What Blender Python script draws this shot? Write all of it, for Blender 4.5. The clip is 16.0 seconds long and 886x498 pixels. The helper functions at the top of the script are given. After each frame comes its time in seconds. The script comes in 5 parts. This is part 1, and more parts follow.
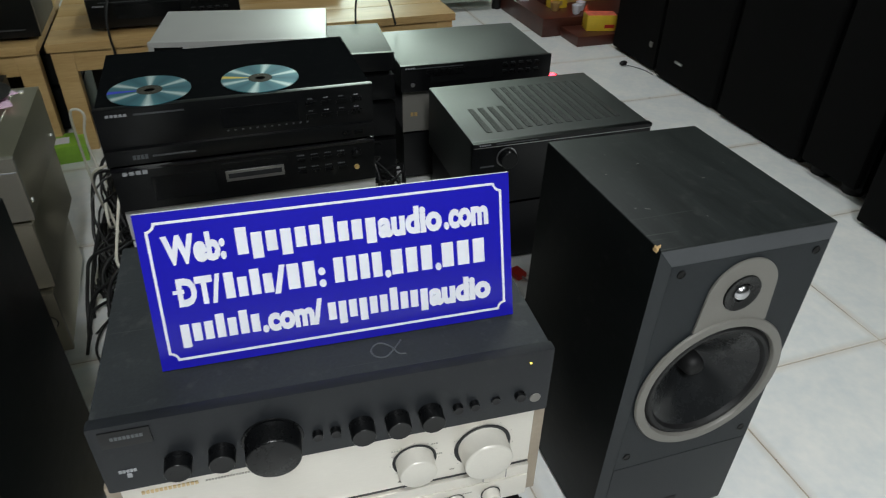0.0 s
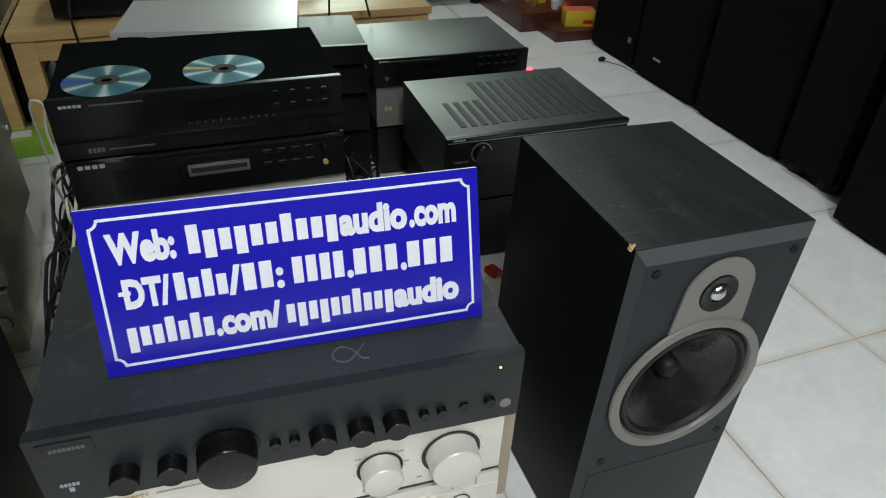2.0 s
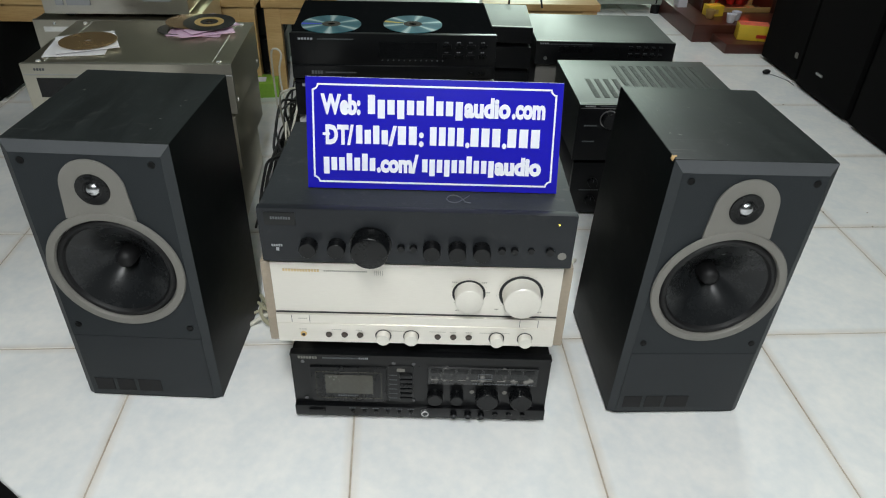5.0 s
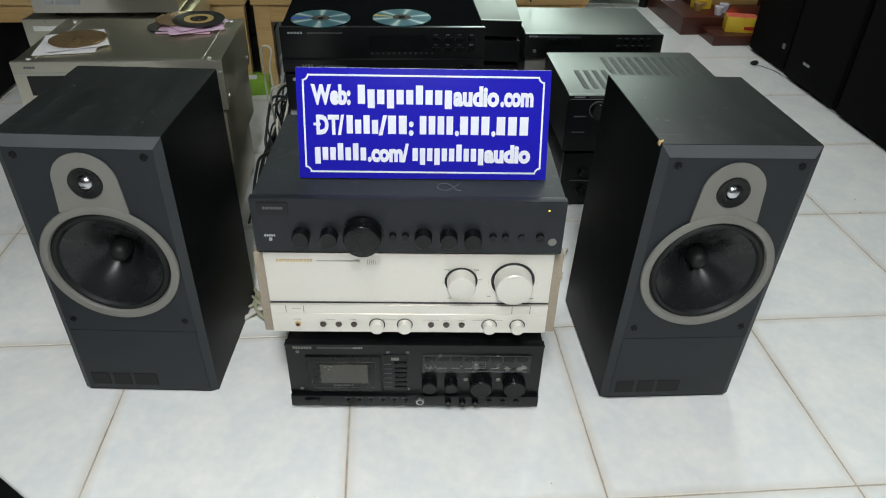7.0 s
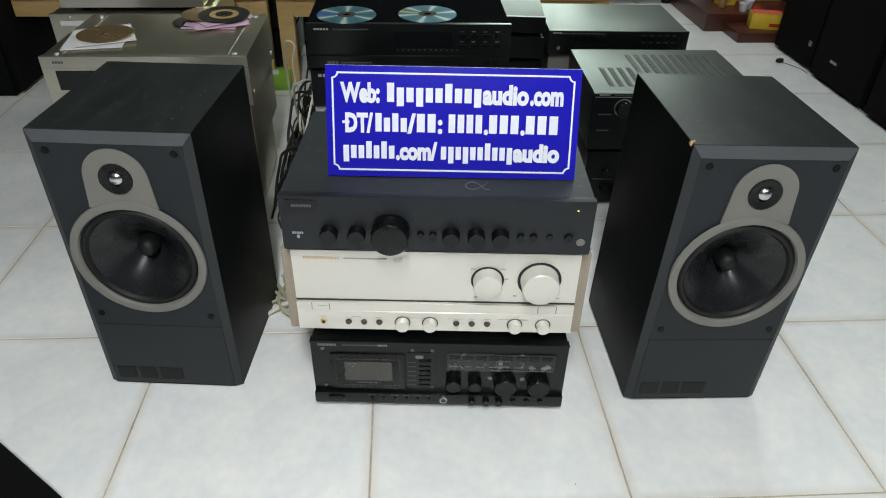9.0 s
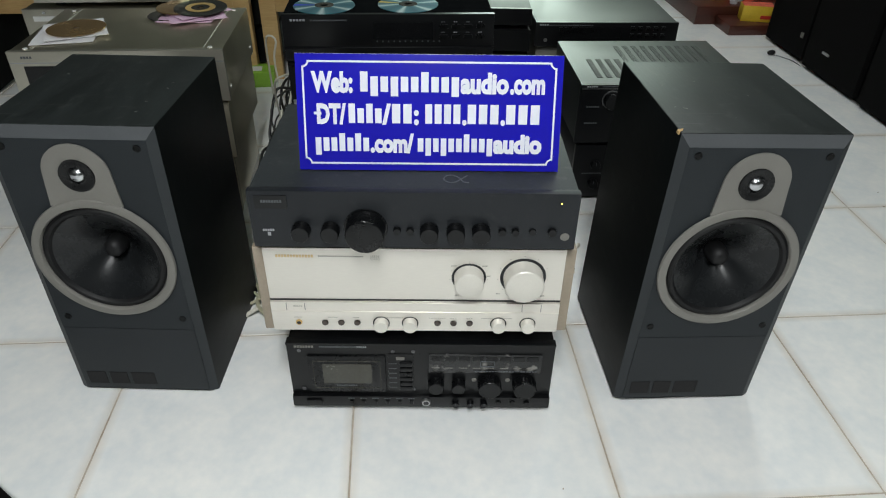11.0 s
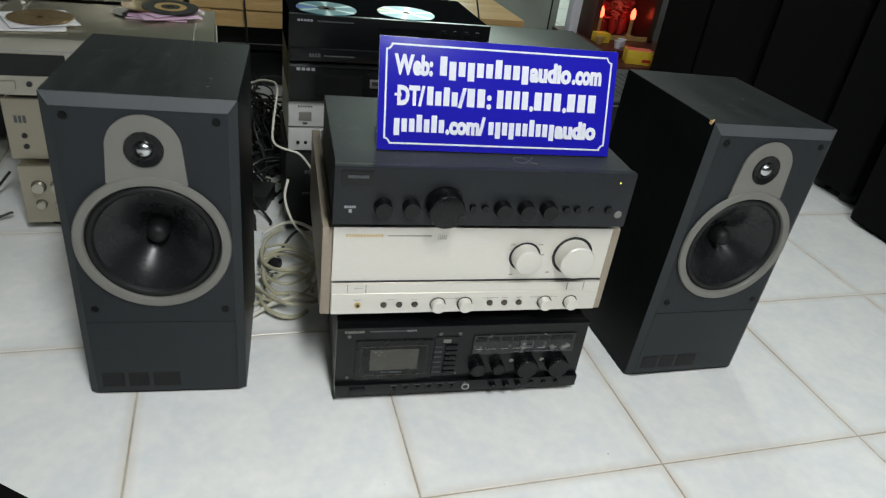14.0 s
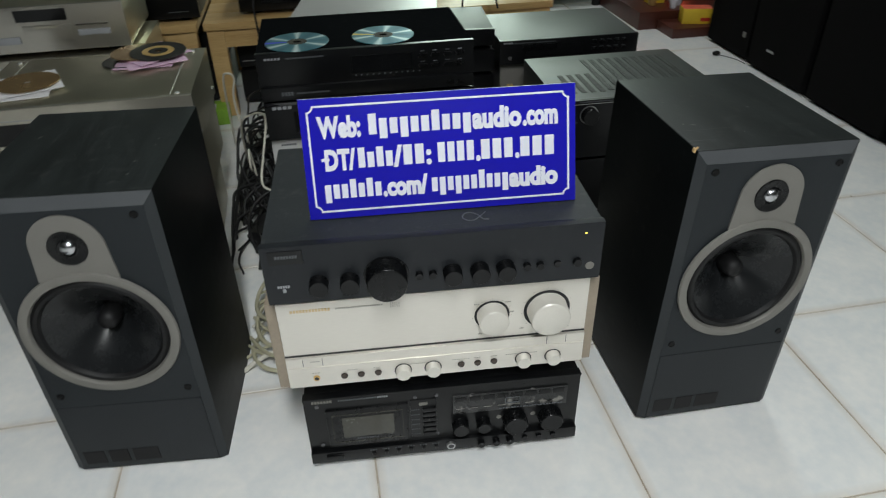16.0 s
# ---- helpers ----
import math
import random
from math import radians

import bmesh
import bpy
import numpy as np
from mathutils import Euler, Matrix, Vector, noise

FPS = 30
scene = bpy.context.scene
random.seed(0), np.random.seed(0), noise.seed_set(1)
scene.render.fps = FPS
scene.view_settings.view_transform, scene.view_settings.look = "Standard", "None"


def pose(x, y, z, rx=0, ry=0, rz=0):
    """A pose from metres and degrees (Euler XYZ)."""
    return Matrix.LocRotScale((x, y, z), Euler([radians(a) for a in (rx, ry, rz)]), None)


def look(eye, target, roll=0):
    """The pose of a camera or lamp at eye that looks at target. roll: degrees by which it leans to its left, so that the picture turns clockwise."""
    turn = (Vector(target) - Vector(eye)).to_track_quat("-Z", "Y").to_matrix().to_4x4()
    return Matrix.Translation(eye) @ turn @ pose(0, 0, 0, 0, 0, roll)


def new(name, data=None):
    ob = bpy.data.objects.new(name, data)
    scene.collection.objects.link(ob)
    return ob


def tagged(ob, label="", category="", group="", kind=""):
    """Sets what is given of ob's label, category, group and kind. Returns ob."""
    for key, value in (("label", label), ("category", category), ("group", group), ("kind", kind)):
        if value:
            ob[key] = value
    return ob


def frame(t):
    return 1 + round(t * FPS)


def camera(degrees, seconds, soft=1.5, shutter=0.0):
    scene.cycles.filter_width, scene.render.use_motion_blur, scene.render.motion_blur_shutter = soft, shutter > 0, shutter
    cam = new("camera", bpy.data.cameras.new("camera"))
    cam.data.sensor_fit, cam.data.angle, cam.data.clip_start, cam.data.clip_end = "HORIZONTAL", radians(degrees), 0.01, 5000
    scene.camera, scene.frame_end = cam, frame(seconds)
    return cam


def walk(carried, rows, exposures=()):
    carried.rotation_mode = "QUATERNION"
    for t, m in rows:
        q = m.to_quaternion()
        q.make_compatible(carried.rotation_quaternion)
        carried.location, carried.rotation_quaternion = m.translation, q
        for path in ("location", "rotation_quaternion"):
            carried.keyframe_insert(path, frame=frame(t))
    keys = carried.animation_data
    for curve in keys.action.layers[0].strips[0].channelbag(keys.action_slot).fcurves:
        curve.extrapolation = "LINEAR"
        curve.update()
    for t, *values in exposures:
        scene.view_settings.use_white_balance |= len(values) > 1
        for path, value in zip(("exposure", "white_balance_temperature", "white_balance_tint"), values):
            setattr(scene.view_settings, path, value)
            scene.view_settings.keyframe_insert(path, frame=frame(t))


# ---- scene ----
cam = camera(66.0, 16.0, soft=1.1, shutter=0.3)
PATH = [
    (0, (0.016, -0.473, 0.894), (0.364, 1.131, -0.248), 1.3),
    (0.2, (0.025, -0.476, 0.884), (0.415, 1.132, -0.24), 0.4),
    (0.5, (0.04, -0.473, 0.892), (0.483, 1.105, -0.253), 1.2),
    (1, (0.031, -0.465, 0.887), (0.422, 1.132, -0.252), 2.3),
    (1.5, (0.021, -0.463, 0.881), (0.372, 1.14, -0.262), 1.8),
    (2, (0.036, -0.449, 0.878), (0.438, 1.137, -0.271), 2.5),
    (2.5, (0.057, -0.453, 0.869), (0.424, 1.156, -0.261), 3.3),
    (3, (0.071, -0.484, 0.859), (0.396, 1.131, -0.275), 2.4),
    (3.2, (0.095, -0.51, 0.859), (0.331, 1.086, -0.322), 1.1),
    (3.5, (0.132, -0.571, 0.86), (0.263, 1.064, -0.284), 0.1),
    (4, (0.125, -0.663, 0.872), (0.125, 1.003, -0.235), 0.5),
    (4.2, (0.114, -0.7, 0.888), (0.082, 0.959, -0.229), 1.0),
    (4.5, (0.087, -0.761, 0.889), (0.024, 0.875, -0.259), 0.6),
    (5, (0.088, -0.8, 0.904), (0.014, 0.849, -0.226), 2.0),
    (5.2, (0.093, -0.809, 0.9), (0.029, 0.842, -0.227), 2.2),
    (7.3, (0.093, -0.819, 0.896), (0.031, 0.828, -0.238), 1.2),
    (7.5, (0.094, -0.82, 0.9), (0.024, 0.822, -0.24), 1.0),
    (8, (0.084, -0.82, 0.9), (0.006, 0.822, -0.239), 1.2),
    (8.5, (0.077, -0.816, 0.898), (-0.012, 0.824, -0.243), 1.2),
    (9, (0.074, -0.813, 0.899), (-0.024, 0.824, -0.245), 1.2),
    (11.5, (0.098, -0.776, 0.845), (0.026, 0.862, -0.301), 0.5),
    (11.8, (0.025, -0.806, 0.815), (0.06, 0.821, -0.348), 2.0),
    (12, (-0.025, -0.832, 0.792), (0.114, 0.784, -0.377), 5.6),
    (12.3, (-0.091, -0.87, 0.758), (0.157, 0.708, -0.446), 8.2),
    (12.5, (-0.128, -0.885, 0.738), (0.169, 0.699, -0.446), 9.4),
    (13, (-0.171, -0.863, 0.738), (0.235, 0.773, -0.339), 11.9),
    (13.2, (-0.202, -0.859, 0.738), (0.216, 0.784, -0.324), 12.8),
    (13.5, (-0.215, -0.864, 0.745), (0.198, 0.801, -0.284), 11.9),
    (14, (-0.221, -0.856, 0.796), (0.144, 0.834, -0.21), 8.0),
    (14.5, (-0.176, -0.843, 0.851), (0.028, 0.826, -0.233), 2.6),
    (15, (-0.108, -0.829, 0.887), (-0.031, 0.832, -0.225), -1.5),
    (15.3, (-0.055, -0.807, 0.888), (-0.006, 0.838, -0.248), -3.0),
    (15.5, (-0.024, -0.778, 0.879), (0.014, 0.885, -0.231), 0.4),
    (15.7, (-0.001, -0.757, 0.871), (0.019, 0.913, -0.23), 1.2),
    (16, (-0.007, -0.731, 0.883), (0.069, 0.929, -0.231), -1.3),
]
walk(cam, [(t, look(eye, target, roll)) for t, eye, target, roll in PATH],
     exposures=[(0, -0.30), (2.5, -0.30), (4.0, -0.22), (4.6, -0.10), (9.0, -0.13), (11.5, -0.26), (12.5, -0.30), (13.2, -0.20), (14.0, -0.20), (15.0, -0.32), (16.0, -0.42)])

# ---- world and light ----
world = bpy.data.worlds.new("world")
scene.world = world
world.use_nodes = True
sky = world.node_tree.nodes.new("ShaderNodeTexSky")
sky.sky_type, sky.sun_disc = "NISHITA", False
sky.sun_elevation, sky.sun_rotation = radians(35), radians(20)
world.node_tree.nodes["Background"].inputs["Strength"].default_value = 0.08
world.node_tree.links.new(sky.outputs[0], world.node_tree.nodes["Background"].inputs["Color"])


def area_lamp(name, m, sx, sy, watts, colour):
    lamp = bpy.data.lights.new(name, "AREA")
    lamp.shape, lamp.size, lamp.size_y, lamp.energy, lamp.color = "RECTANGLE", sx, sy, watts, colour
    ob = new(name, lamp)
    ob.matrix_world = m
    return ob


WINDOW_WATTS = 54.0
# Unseen assumed tubes: first lowered for falloff, last added to lift the back floor.
TUBES = [(0.08, -1.42, 2.12, 66.0), (1.55, -1.35, 2.54, 8.0), (0.85, 1.95, 2.54, 17.0)]
for tx, ty, tz, watts in TUBES:
    area_lamp("assumed_tube_light", pose(tx, ty, tz - 0.06, 0, 0, 7.3), 0.22, 1.2, watts, (0.965, 1.0, 1.0))
area_lamp("window_light", pose(0.77, 4.68, 1.575, -90, 0, 7.3), 1.3, 1.65, WINDOW_WATTS, (0.80, 1.0, 0.86))


# ---- materials ----
def material(name, colour, rough=0.5, metal=0.0, vary=0.12, scale=18.0, fine=240.0, bump=0.03, spec=0.5, second=None, stretch=None, per_object=0.0, dust=0.0, scratch=0.0):
    """Two scales of noise drive colour, gloss and relief."""
    m = bpy.data.materials.new(name)
    m.use_nodes = True
    n, l = m.node_tree.nodes, m.node_tree.links
    p = n["Principled BSDF"]
    co = n.new("ShaderNodeTexCoord")
    mp = n.new("ShaderNodeMapping")
    l.new(co.outputs["Object"], mp.inputs["Vector"])
    if stretch:
        mp.inputs["Scale"].default_value = stretch
    big, small = n.new("ShaderNodeTexNoise"), n.new("ShaderNodeTexNoise")
    for t, sc, det in ((big, scale, 4.0), (small, fine, 3.0)):
        t.inputs["Scale"].default_value, t.inputs["Detail"].default_value = sc, det
        l.new(mp.outputs[0], t.inputs["Vector"])
    both = n.new("ShaderNodeMath")
    both.operation = "MULTIPLY_ADD"
    both.inputs[1].default_value = 0.35
    l.new(small.outputs[0], both.inputs[0])
    half = n.new("ShaderNodeMath")
    half.operation = "MULTIPLY"
    half.inputs[1].default_value = 0.65
    l.new(big.outputs[0], half.inputs[0])
    l.new(half.outputs[0], both.inputs[2])
    ramp = n.new("ShaderNodeValToRGB")
    ramp.color_ramp.elements[0].position, ramp.color_ramp.elements[1].position = 0.32, 0.68
    lo = second or tuple(c * (1 - vary) for c in colour)
    hi = colour if second else tuple(min(1.0, c * (1 + vary)) for c in colour)
    ramp.color_ramp.elements[0].color, ramp.color_ramp.elements[1].color = (*lo, 1), (*hi, 1)
    l.new(both.outputs[0], ramp.inputs[0])
    out = ramp.outputs[0]
    if per_object:
        info, hsv = n.new("ShaderNodeObjectInfo"), n.new("ShaderNodeHueSaturation")
        rng = n.new("ShaderNodeMapRange")
        rng.inputs["To Min"].default_value, rng.inputs["To Max"].default_value = 1 - per_object, 1 + per_object
        l.new(info.outputs["Random"], rng.inputs["Value"])
        l.new(rng.outputs[0], hsv.inputs["Value"])
        l.new(out, hsv.inputs["Color"])
        out = hsv.outputs[0]
    if dust:
        specks, cut, mix = n.new("ShaderNodeTexNoise"), n.new("ShaderNodeMapRange"), n.new("ShaderNodeMixRGB")
        specks.inputs["Scale"].default_value, specks.inputs["Detail"].default_value = 55.0, 8.0
        l.new(co.outputs["Object"], specks.inputs["Vector"])
        cut.inputs["From Min"].default_value, cut.inputs["From Max"].default_value = 0.58, 0.8
        cut.inputs["To Max"].default_value = dust
        l.new(specks.outputs[0], cut.inputs["Value"])
        l.new(cut.outputs[0], mix.inputs[0])
        l.new(out, mix.inputs[1])
        mix.inputs[2].default_value = (0.32, 0.31, 0.29, 1)
        out = mix.outputs[0]
    if scratch:
        for turn, size in ((0.5, 5.0), (-0.9, 7.0)):
            way, hair, cut, mix = n.new("ShaderNodeMapping"), n.new("ShaderNodeTexNoise"), n.new("ShaderNodeMapRange"), n.new("ShaderNodeMixRGB")
            way.inputs["Rotation"].default_value, way.inputs["Scale"].default_value = (0, 0, turn), (size, size * 42, size)
            l.new(co.outputs["Object"], way.inputs["Vector"])
            l.new(way.outputs[0], hair.inputs["Vector"])
            hair.inputs["Scale"].default_value, hair.inputs["Detail"].default_value = 1.0, 1.0
            cut.inputs["From Min"].default_value, cut.inputs["From Max"].default_value, cut.inputs["To Max"].default_value = 0.72, 0.80, scratch
            l.new(hair.outputs[0], cut.inputs["Value"])
            l.new(cut.outputs[0], mix.inputs[0])
            l.new(out, mix.inputs[1])
            mix.inputs[2].default_value = (0.20, 0.20, 0.19, 1)
            out = mix.outputs[0]
    l.new(out, p.inputs["Base Color"])
    gloss = n.new("ShaderNodeMapRange")
    gloss.inputs["To Min"].default_value, gloss.inputs["To Max"].default_value = max(0.02, rough - 0.08), min(1, rough + 0.08)
    l.new(both.outputs[0], gloss.inputs["Value"])
    l.new(gloss.outputs[0], p.inputs["Roughness"])
    p.inputs["Metallic"].default_value, p.inputs["Specular IOR Level"].default_value = metal, spec
    if bump:
        b = n.new("ShaderNodeBump")
        b.inputs["Strength"].default_value, b.inputs["Distance"].default_value = bump, 0.002
        l.new(small.outputs[0], b.inputs["Height"])
        l.new(b.outputs[0], p.inputs["Normal"])
    return m


def glowing(name, colour, strength):
    m = bpy.data.materials.new(name)
    m.use_nodes = True
    p = m.node_tree.nodes["Principled BSDF"]
    p.inputs["Base Color"].default_value = (*colour, 1)
    p.inputs["Emission Color"].default_value = (*colour, 1)
    p.inputs["Emission Strength"].default_value = strength
    return m


def disc_material(name, painted_flare):
    """Silvery teal data side, its sheen and fan of groove colours painted in by angle."""
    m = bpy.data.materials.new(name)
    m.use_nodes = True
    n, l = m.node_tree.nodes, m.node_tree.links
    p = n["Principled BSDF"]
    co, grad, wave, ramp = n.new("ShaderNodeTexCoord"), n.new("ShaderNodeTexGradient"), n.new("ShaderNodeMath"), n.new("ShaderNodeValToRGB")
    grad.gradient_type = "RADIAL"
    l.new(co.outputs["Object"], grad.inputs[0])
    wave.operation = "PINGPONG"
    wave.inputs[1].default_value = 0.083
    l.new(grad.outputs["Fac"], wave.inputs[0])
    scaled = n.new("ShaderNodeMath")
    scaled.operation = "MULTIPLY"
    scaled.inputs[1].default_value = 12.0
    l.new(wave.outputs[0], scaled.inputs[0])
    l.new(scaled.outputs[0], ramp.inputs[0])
    # The pale stop repeats round the disc as painted sheen.
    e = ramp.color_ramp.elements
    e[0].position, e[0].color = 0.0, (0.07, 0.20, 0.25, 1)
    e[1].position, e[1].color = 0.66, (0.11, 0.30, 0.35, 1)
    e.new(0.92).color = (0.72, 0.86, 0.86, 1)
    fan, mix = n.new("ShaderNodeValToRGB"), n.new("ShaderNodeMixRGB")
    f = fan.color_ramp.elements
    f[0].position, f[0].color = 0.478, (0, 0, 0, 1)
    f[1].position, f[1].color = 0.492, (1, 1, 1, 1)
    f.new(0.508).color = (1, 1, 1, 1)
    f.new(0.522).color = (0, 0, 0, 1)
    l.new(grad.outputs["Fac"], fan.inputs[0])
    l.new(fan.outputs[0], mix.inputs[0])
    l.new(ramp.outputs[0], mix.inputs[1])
    mix.inputs[2].default_value = (*painted_flare, 1)
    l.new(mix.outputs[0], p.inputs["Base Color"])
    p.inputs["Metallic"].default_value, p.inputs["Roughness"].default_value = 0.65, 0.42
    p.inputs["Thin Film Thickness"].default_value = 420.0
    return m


BLACK = material("black_painted_steel", (0.005, 0.0056, 0.0062), 0.42, 0.0, 0.25, 9, 300, 0.03, 0.3, dust=0.03)
SHEEN = material("dark_satin_steel_cover", (0.027, 0.032, 0.030), 0.40, 0.0, 0.2, 6, 380, 0.03, 1.0, dust=0.03)
FACE = material("black_plastic_front", (0.0038, 0.0041, 0.0047), 0.30, 0.0, 0.2, 12, 260, 0.02, 0.35)
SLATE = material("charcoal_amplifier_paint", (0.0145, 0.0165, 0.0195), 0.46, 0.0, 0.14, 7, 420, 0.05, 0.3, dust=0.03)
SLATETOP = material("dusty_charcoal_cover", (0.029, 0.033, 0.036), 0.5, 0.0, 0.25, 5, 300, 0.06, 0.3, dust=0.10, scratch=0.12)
KNOB = material("black_knob_plastic", (0.0036, 0.0039, 0.0044), 0.28, 0.0, 0.2, 30, 300, 0.02, 0.3)
CHAMP = material("champagne_aluminium", (0.735, 0.705, 0.645), 0.34, 0.5, 0.04, 5, 500, 0.02, 0.5, stretch=(0.15, 1, 1))
CHAMPKNOB = material("champagne_knob", (0.69, 0.665, 0.605), 0.42, 0.25, 0.04, 20, 400, 0.01)
GOLD = material("pale_gold_lacquer", (0.65, 0.605, 0.47), 0.31, 0.95, 0.09, 6, 420, 0.03, dust=0.05)
GOLDFACE = material("pale_gold_front", (0.50, 0.475, 0.40), 0.33, 0.78, 0.06, 6, 420, 0.02, stretch=(0.2, 1, 1))
SILVER = material("silver_paint", (0.56, 0.56, 0.55), 0.38, 0.3, 0.06, 8, 420, 0.02)
TAUPE = material("taupe_veneer_side", (0.30, 0.25, 0.19), 0.42, 0.0, 0.12, 14, 200, 0.03, stretch=(1, 0.2, 1))
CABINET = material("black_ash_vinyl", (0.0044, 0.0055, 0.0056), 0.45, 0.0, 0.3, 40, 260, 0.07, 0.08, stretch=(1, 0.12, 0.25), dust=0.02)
# Dust and scratches over a base lifted to paint in overhead light.
CABTOP = material("dusty_vinyl_lit_top", (0.0155, 0.0185, 0.0185), 0.42, 0.0, 0.35, 40, 260, 0.10, 0.26, stretch=(1, 0.12, 0.25), dust=0.07, scratch=0.22)
BAFFLE = material("charcoal_baffle", (0.0152, 0.0188, 0.0218), 0.55, 0.0, 0.12, 12, 700, 0.25, 0.3)
# One trim in two tones: shaded for the sides, lit for the top.
TRIMSHADED = material("trim_shaded_tone", (0.026, 0.030, 0.033), 0.5, 0.0, 0.08, 12, 400, 0.08, 0.3)
TRIMLIT = material("trim_lit_tone", (0.066, 0.071, 0.076), 0.5, 0.0, 0.08, 12, 400, 0.05, 0.35)
PLATE = material("warm_grey_driver_ring", (0.168, 0.162, 0.146), 0.42, 0.0, 0.06, 20, 500, 0.03, 0.45)
CONE = material("black_driver_cone", (0.0105, 0.0115, 0.0125), 0.27, 0.0, 0.2, 25, 300, 0.02, 0.28)
RUBBER = material("black_rubber", (0.007, 0.007, 0.0075), 0.55, 0.0, 0.2, 30, 300, 0.05, 0.3)
DOME = material("metal_dome", (0.55, 0.56, 0.58), 0.25, 1.0, 0.05, 60, 300, 0.0)
MARK = material("dull_dark_lettering", (0.013, 0.014, 0.016), 0.5, 0.0, 0.1, 30, 300, 0.0)
WHITEINK = material("white_print", (0.32, 0.33, 0.35), 0.5, 0.0, 0.05, 60, 300, 0.0)
GREYINK = material("grey_print", (0.085, 0.092, 0.10), 0.5, 0.0, 0.05, 60, 300, 0.0)
PALEINK = material("faded_print", (0.36, 0.345, 0.31), 0.5, 0.0, 0.05, 60, 300, 0.0)
PALEGOLD = material("faded_gold_print", (0.66, 0.50, 0.27), 0.4, 0.4, 0.05, 60, 300, 0.0)
GOLDINK = material("gold_print", (0.62, 0.42, 0.16), 0.4, 0.4, 0.05, 60, 300, 0.0)
BLUE = material("blue_sign_acrylic", (0.013, 0.011, 0.40), 0.22, 0.0, 0.05, 5, 200, 0.01, 0.5)
SIGNWHITE = material("white_vinyl_letters", (0.78, 0.79, 0.86), 0.4, 0.0, 0.03, 40, 300, 0.0)
SCREEN = material("smoked_display_window", (0.006, 0.0065, 0.007), 0.16, 0.0, 0.2, 20, 100, 0.0, 0.3)
METER = material("olive_grey_meter_window", (0.052, 0.051, 0.041), 0.25, 0.0, 0.15, 25, 200, 0.0)
WORN = material("scuffed_clear_strip", (0.012, 0.0125, 0.013), 0.22, 0.0, 0.3, 40, 300, 0.03, 0.5, dust=1.0, scratch=0.3)
PINE = material("varnished_pine", (0.66, 0.46, 0.21), 0.40, 0.0, 0.2, 9, 120, 0.05, second=(0.47, 0.29, 0.11), stretch=(0.25, 2.2, 2.2))
MAHOGANY = material("dark_red_brown_wood", (0.075, 0.022, 0.014), 0.32, 0.0, 0.3, 9, 140, 0.04, stretch=(0.3, 2, 2))
BROWNBOX = material("dark_brown_vinyl", (0.012, 0.008, 0.006), 0.5, 0.0, 0.3, 8, 140, 0.05, stretch=(1, 1, 0.2))
CLOTH = material("black_grille_cloth", (0.0040, 0.0040, 0.0040), 0.9, 0.0, 0.2, 12, 900, 0.2, 0.12)
PAPER = material("white_paper_sleeve", (0.74, 0.73, 0.74), 0.65, 0.0, 0.04, 20, 200, 0.03)
PINK = material("pink_paper_sleeve", (0.72, 0.50, 0.66), 0.65, 0.0, 0.06, 20, 200, 0.03)
BRONZE = material("gold_disc", (0.36, 0.23, 0.10), 0.26, 0.7, 0.2, 18, 200, 0.0)
DARKDISC = material("black_disc", (0.03, 0.03, 0.028), 0.22, 0.3, 0.2, 30, 200, 0.0)
LIME = material("lime_green_card", (0.26, 0.50, 0.05), 0.45, 0.0, 0.15, 20, 200, 0.02)
YELLOW = material("yellow_card", (0.80, 0.56, 0.04), 0.45, 0.0, 0.12, 18, 200, 0.02)
CORAL = material("coral_silk", (0.75, 0.16, 0.10), 0.6, 0.0, 0.25, 40, 200, 0.05)
RED = material("red_lacquer", (0.50, 0.03, 0.02), 0.35, 0.0, 0.2, 12, 200, 0.02)
CREAM = material("cream_cable", (0.62, 0.60, 0.52), 0.45, 0.0, 0.08, 20, 200, 0.02)
OLIVE = material("yellowed_clear_cable", (0.42, 0.40, 0.28), 0.35, 0.0, 0.15, 20, 200, 0.02)
CABLE = material("black_cable", (0.009, 0.009, 0.0098), 0.45, 0.0, 0.2, 20, 200, 0.02)
# Tones of the unseen walls, set to steer bounce light and reflections.
WALLPALE = material("unseen_wall_pale", (0.52, 0.53, 0.51), 0.7, 0.0, 0.05, 2, 120, 0.08, 0.3)
WALLDARK = material("unseen_wall_dim", (0.085, 0.085, 0.08), 0.75, 0.0, 0.1, 2, 120, 0.08, 0.25)
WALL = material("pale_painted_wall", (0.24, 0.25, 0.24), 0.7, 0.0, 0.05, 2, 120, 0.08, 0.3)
GROUT = material("sandy_dirty_grout", (0.60, 0.55, 0.47), 0.85, 0.0, 0.35, 6, 60, 0.2, 0.3, second=(0.30, 0.245, 0.18))
TILE = material("glazed_white_tile", (0.87, 0.86, 0.83), 0.36, 0.0, 0.06, 11, 55, 0.01, 0.45, second=(0.71, 0.74, 0.75), per_object=0.03)
HOLE = material("black_recess", (0.0018, 0.0018, 0.002), 0.4, 0.0, 0.1, 60, 300, 0.0, 0.2)
GLOSS = material("gloss_black_lip", (0.010, 0.010, 0.012), 0.10, 0.0, 0.1, 20, 100, 0.0, 0.7)
# Cream front of the lower units, darkened for the shade they stand in.
CREAMFACE = material("cream_front_shaded", (0.40, 0.365, 0.285), 0.36, 0.7, 0.06, 6, 420, 0.02, stretch=(0.2, 1, 1))
BUTTON = material("dark_brown_button", (0.055, 0.042, 0.034), 0.4, 0.0, 0.1, 30, 300, 0.0)
LOWER = material("charcoal_lower_panel", (0.0185, 0.0216, 0.0245), 0.5, 0.0, 0.12, 12, 700, 0.2, 0.3)
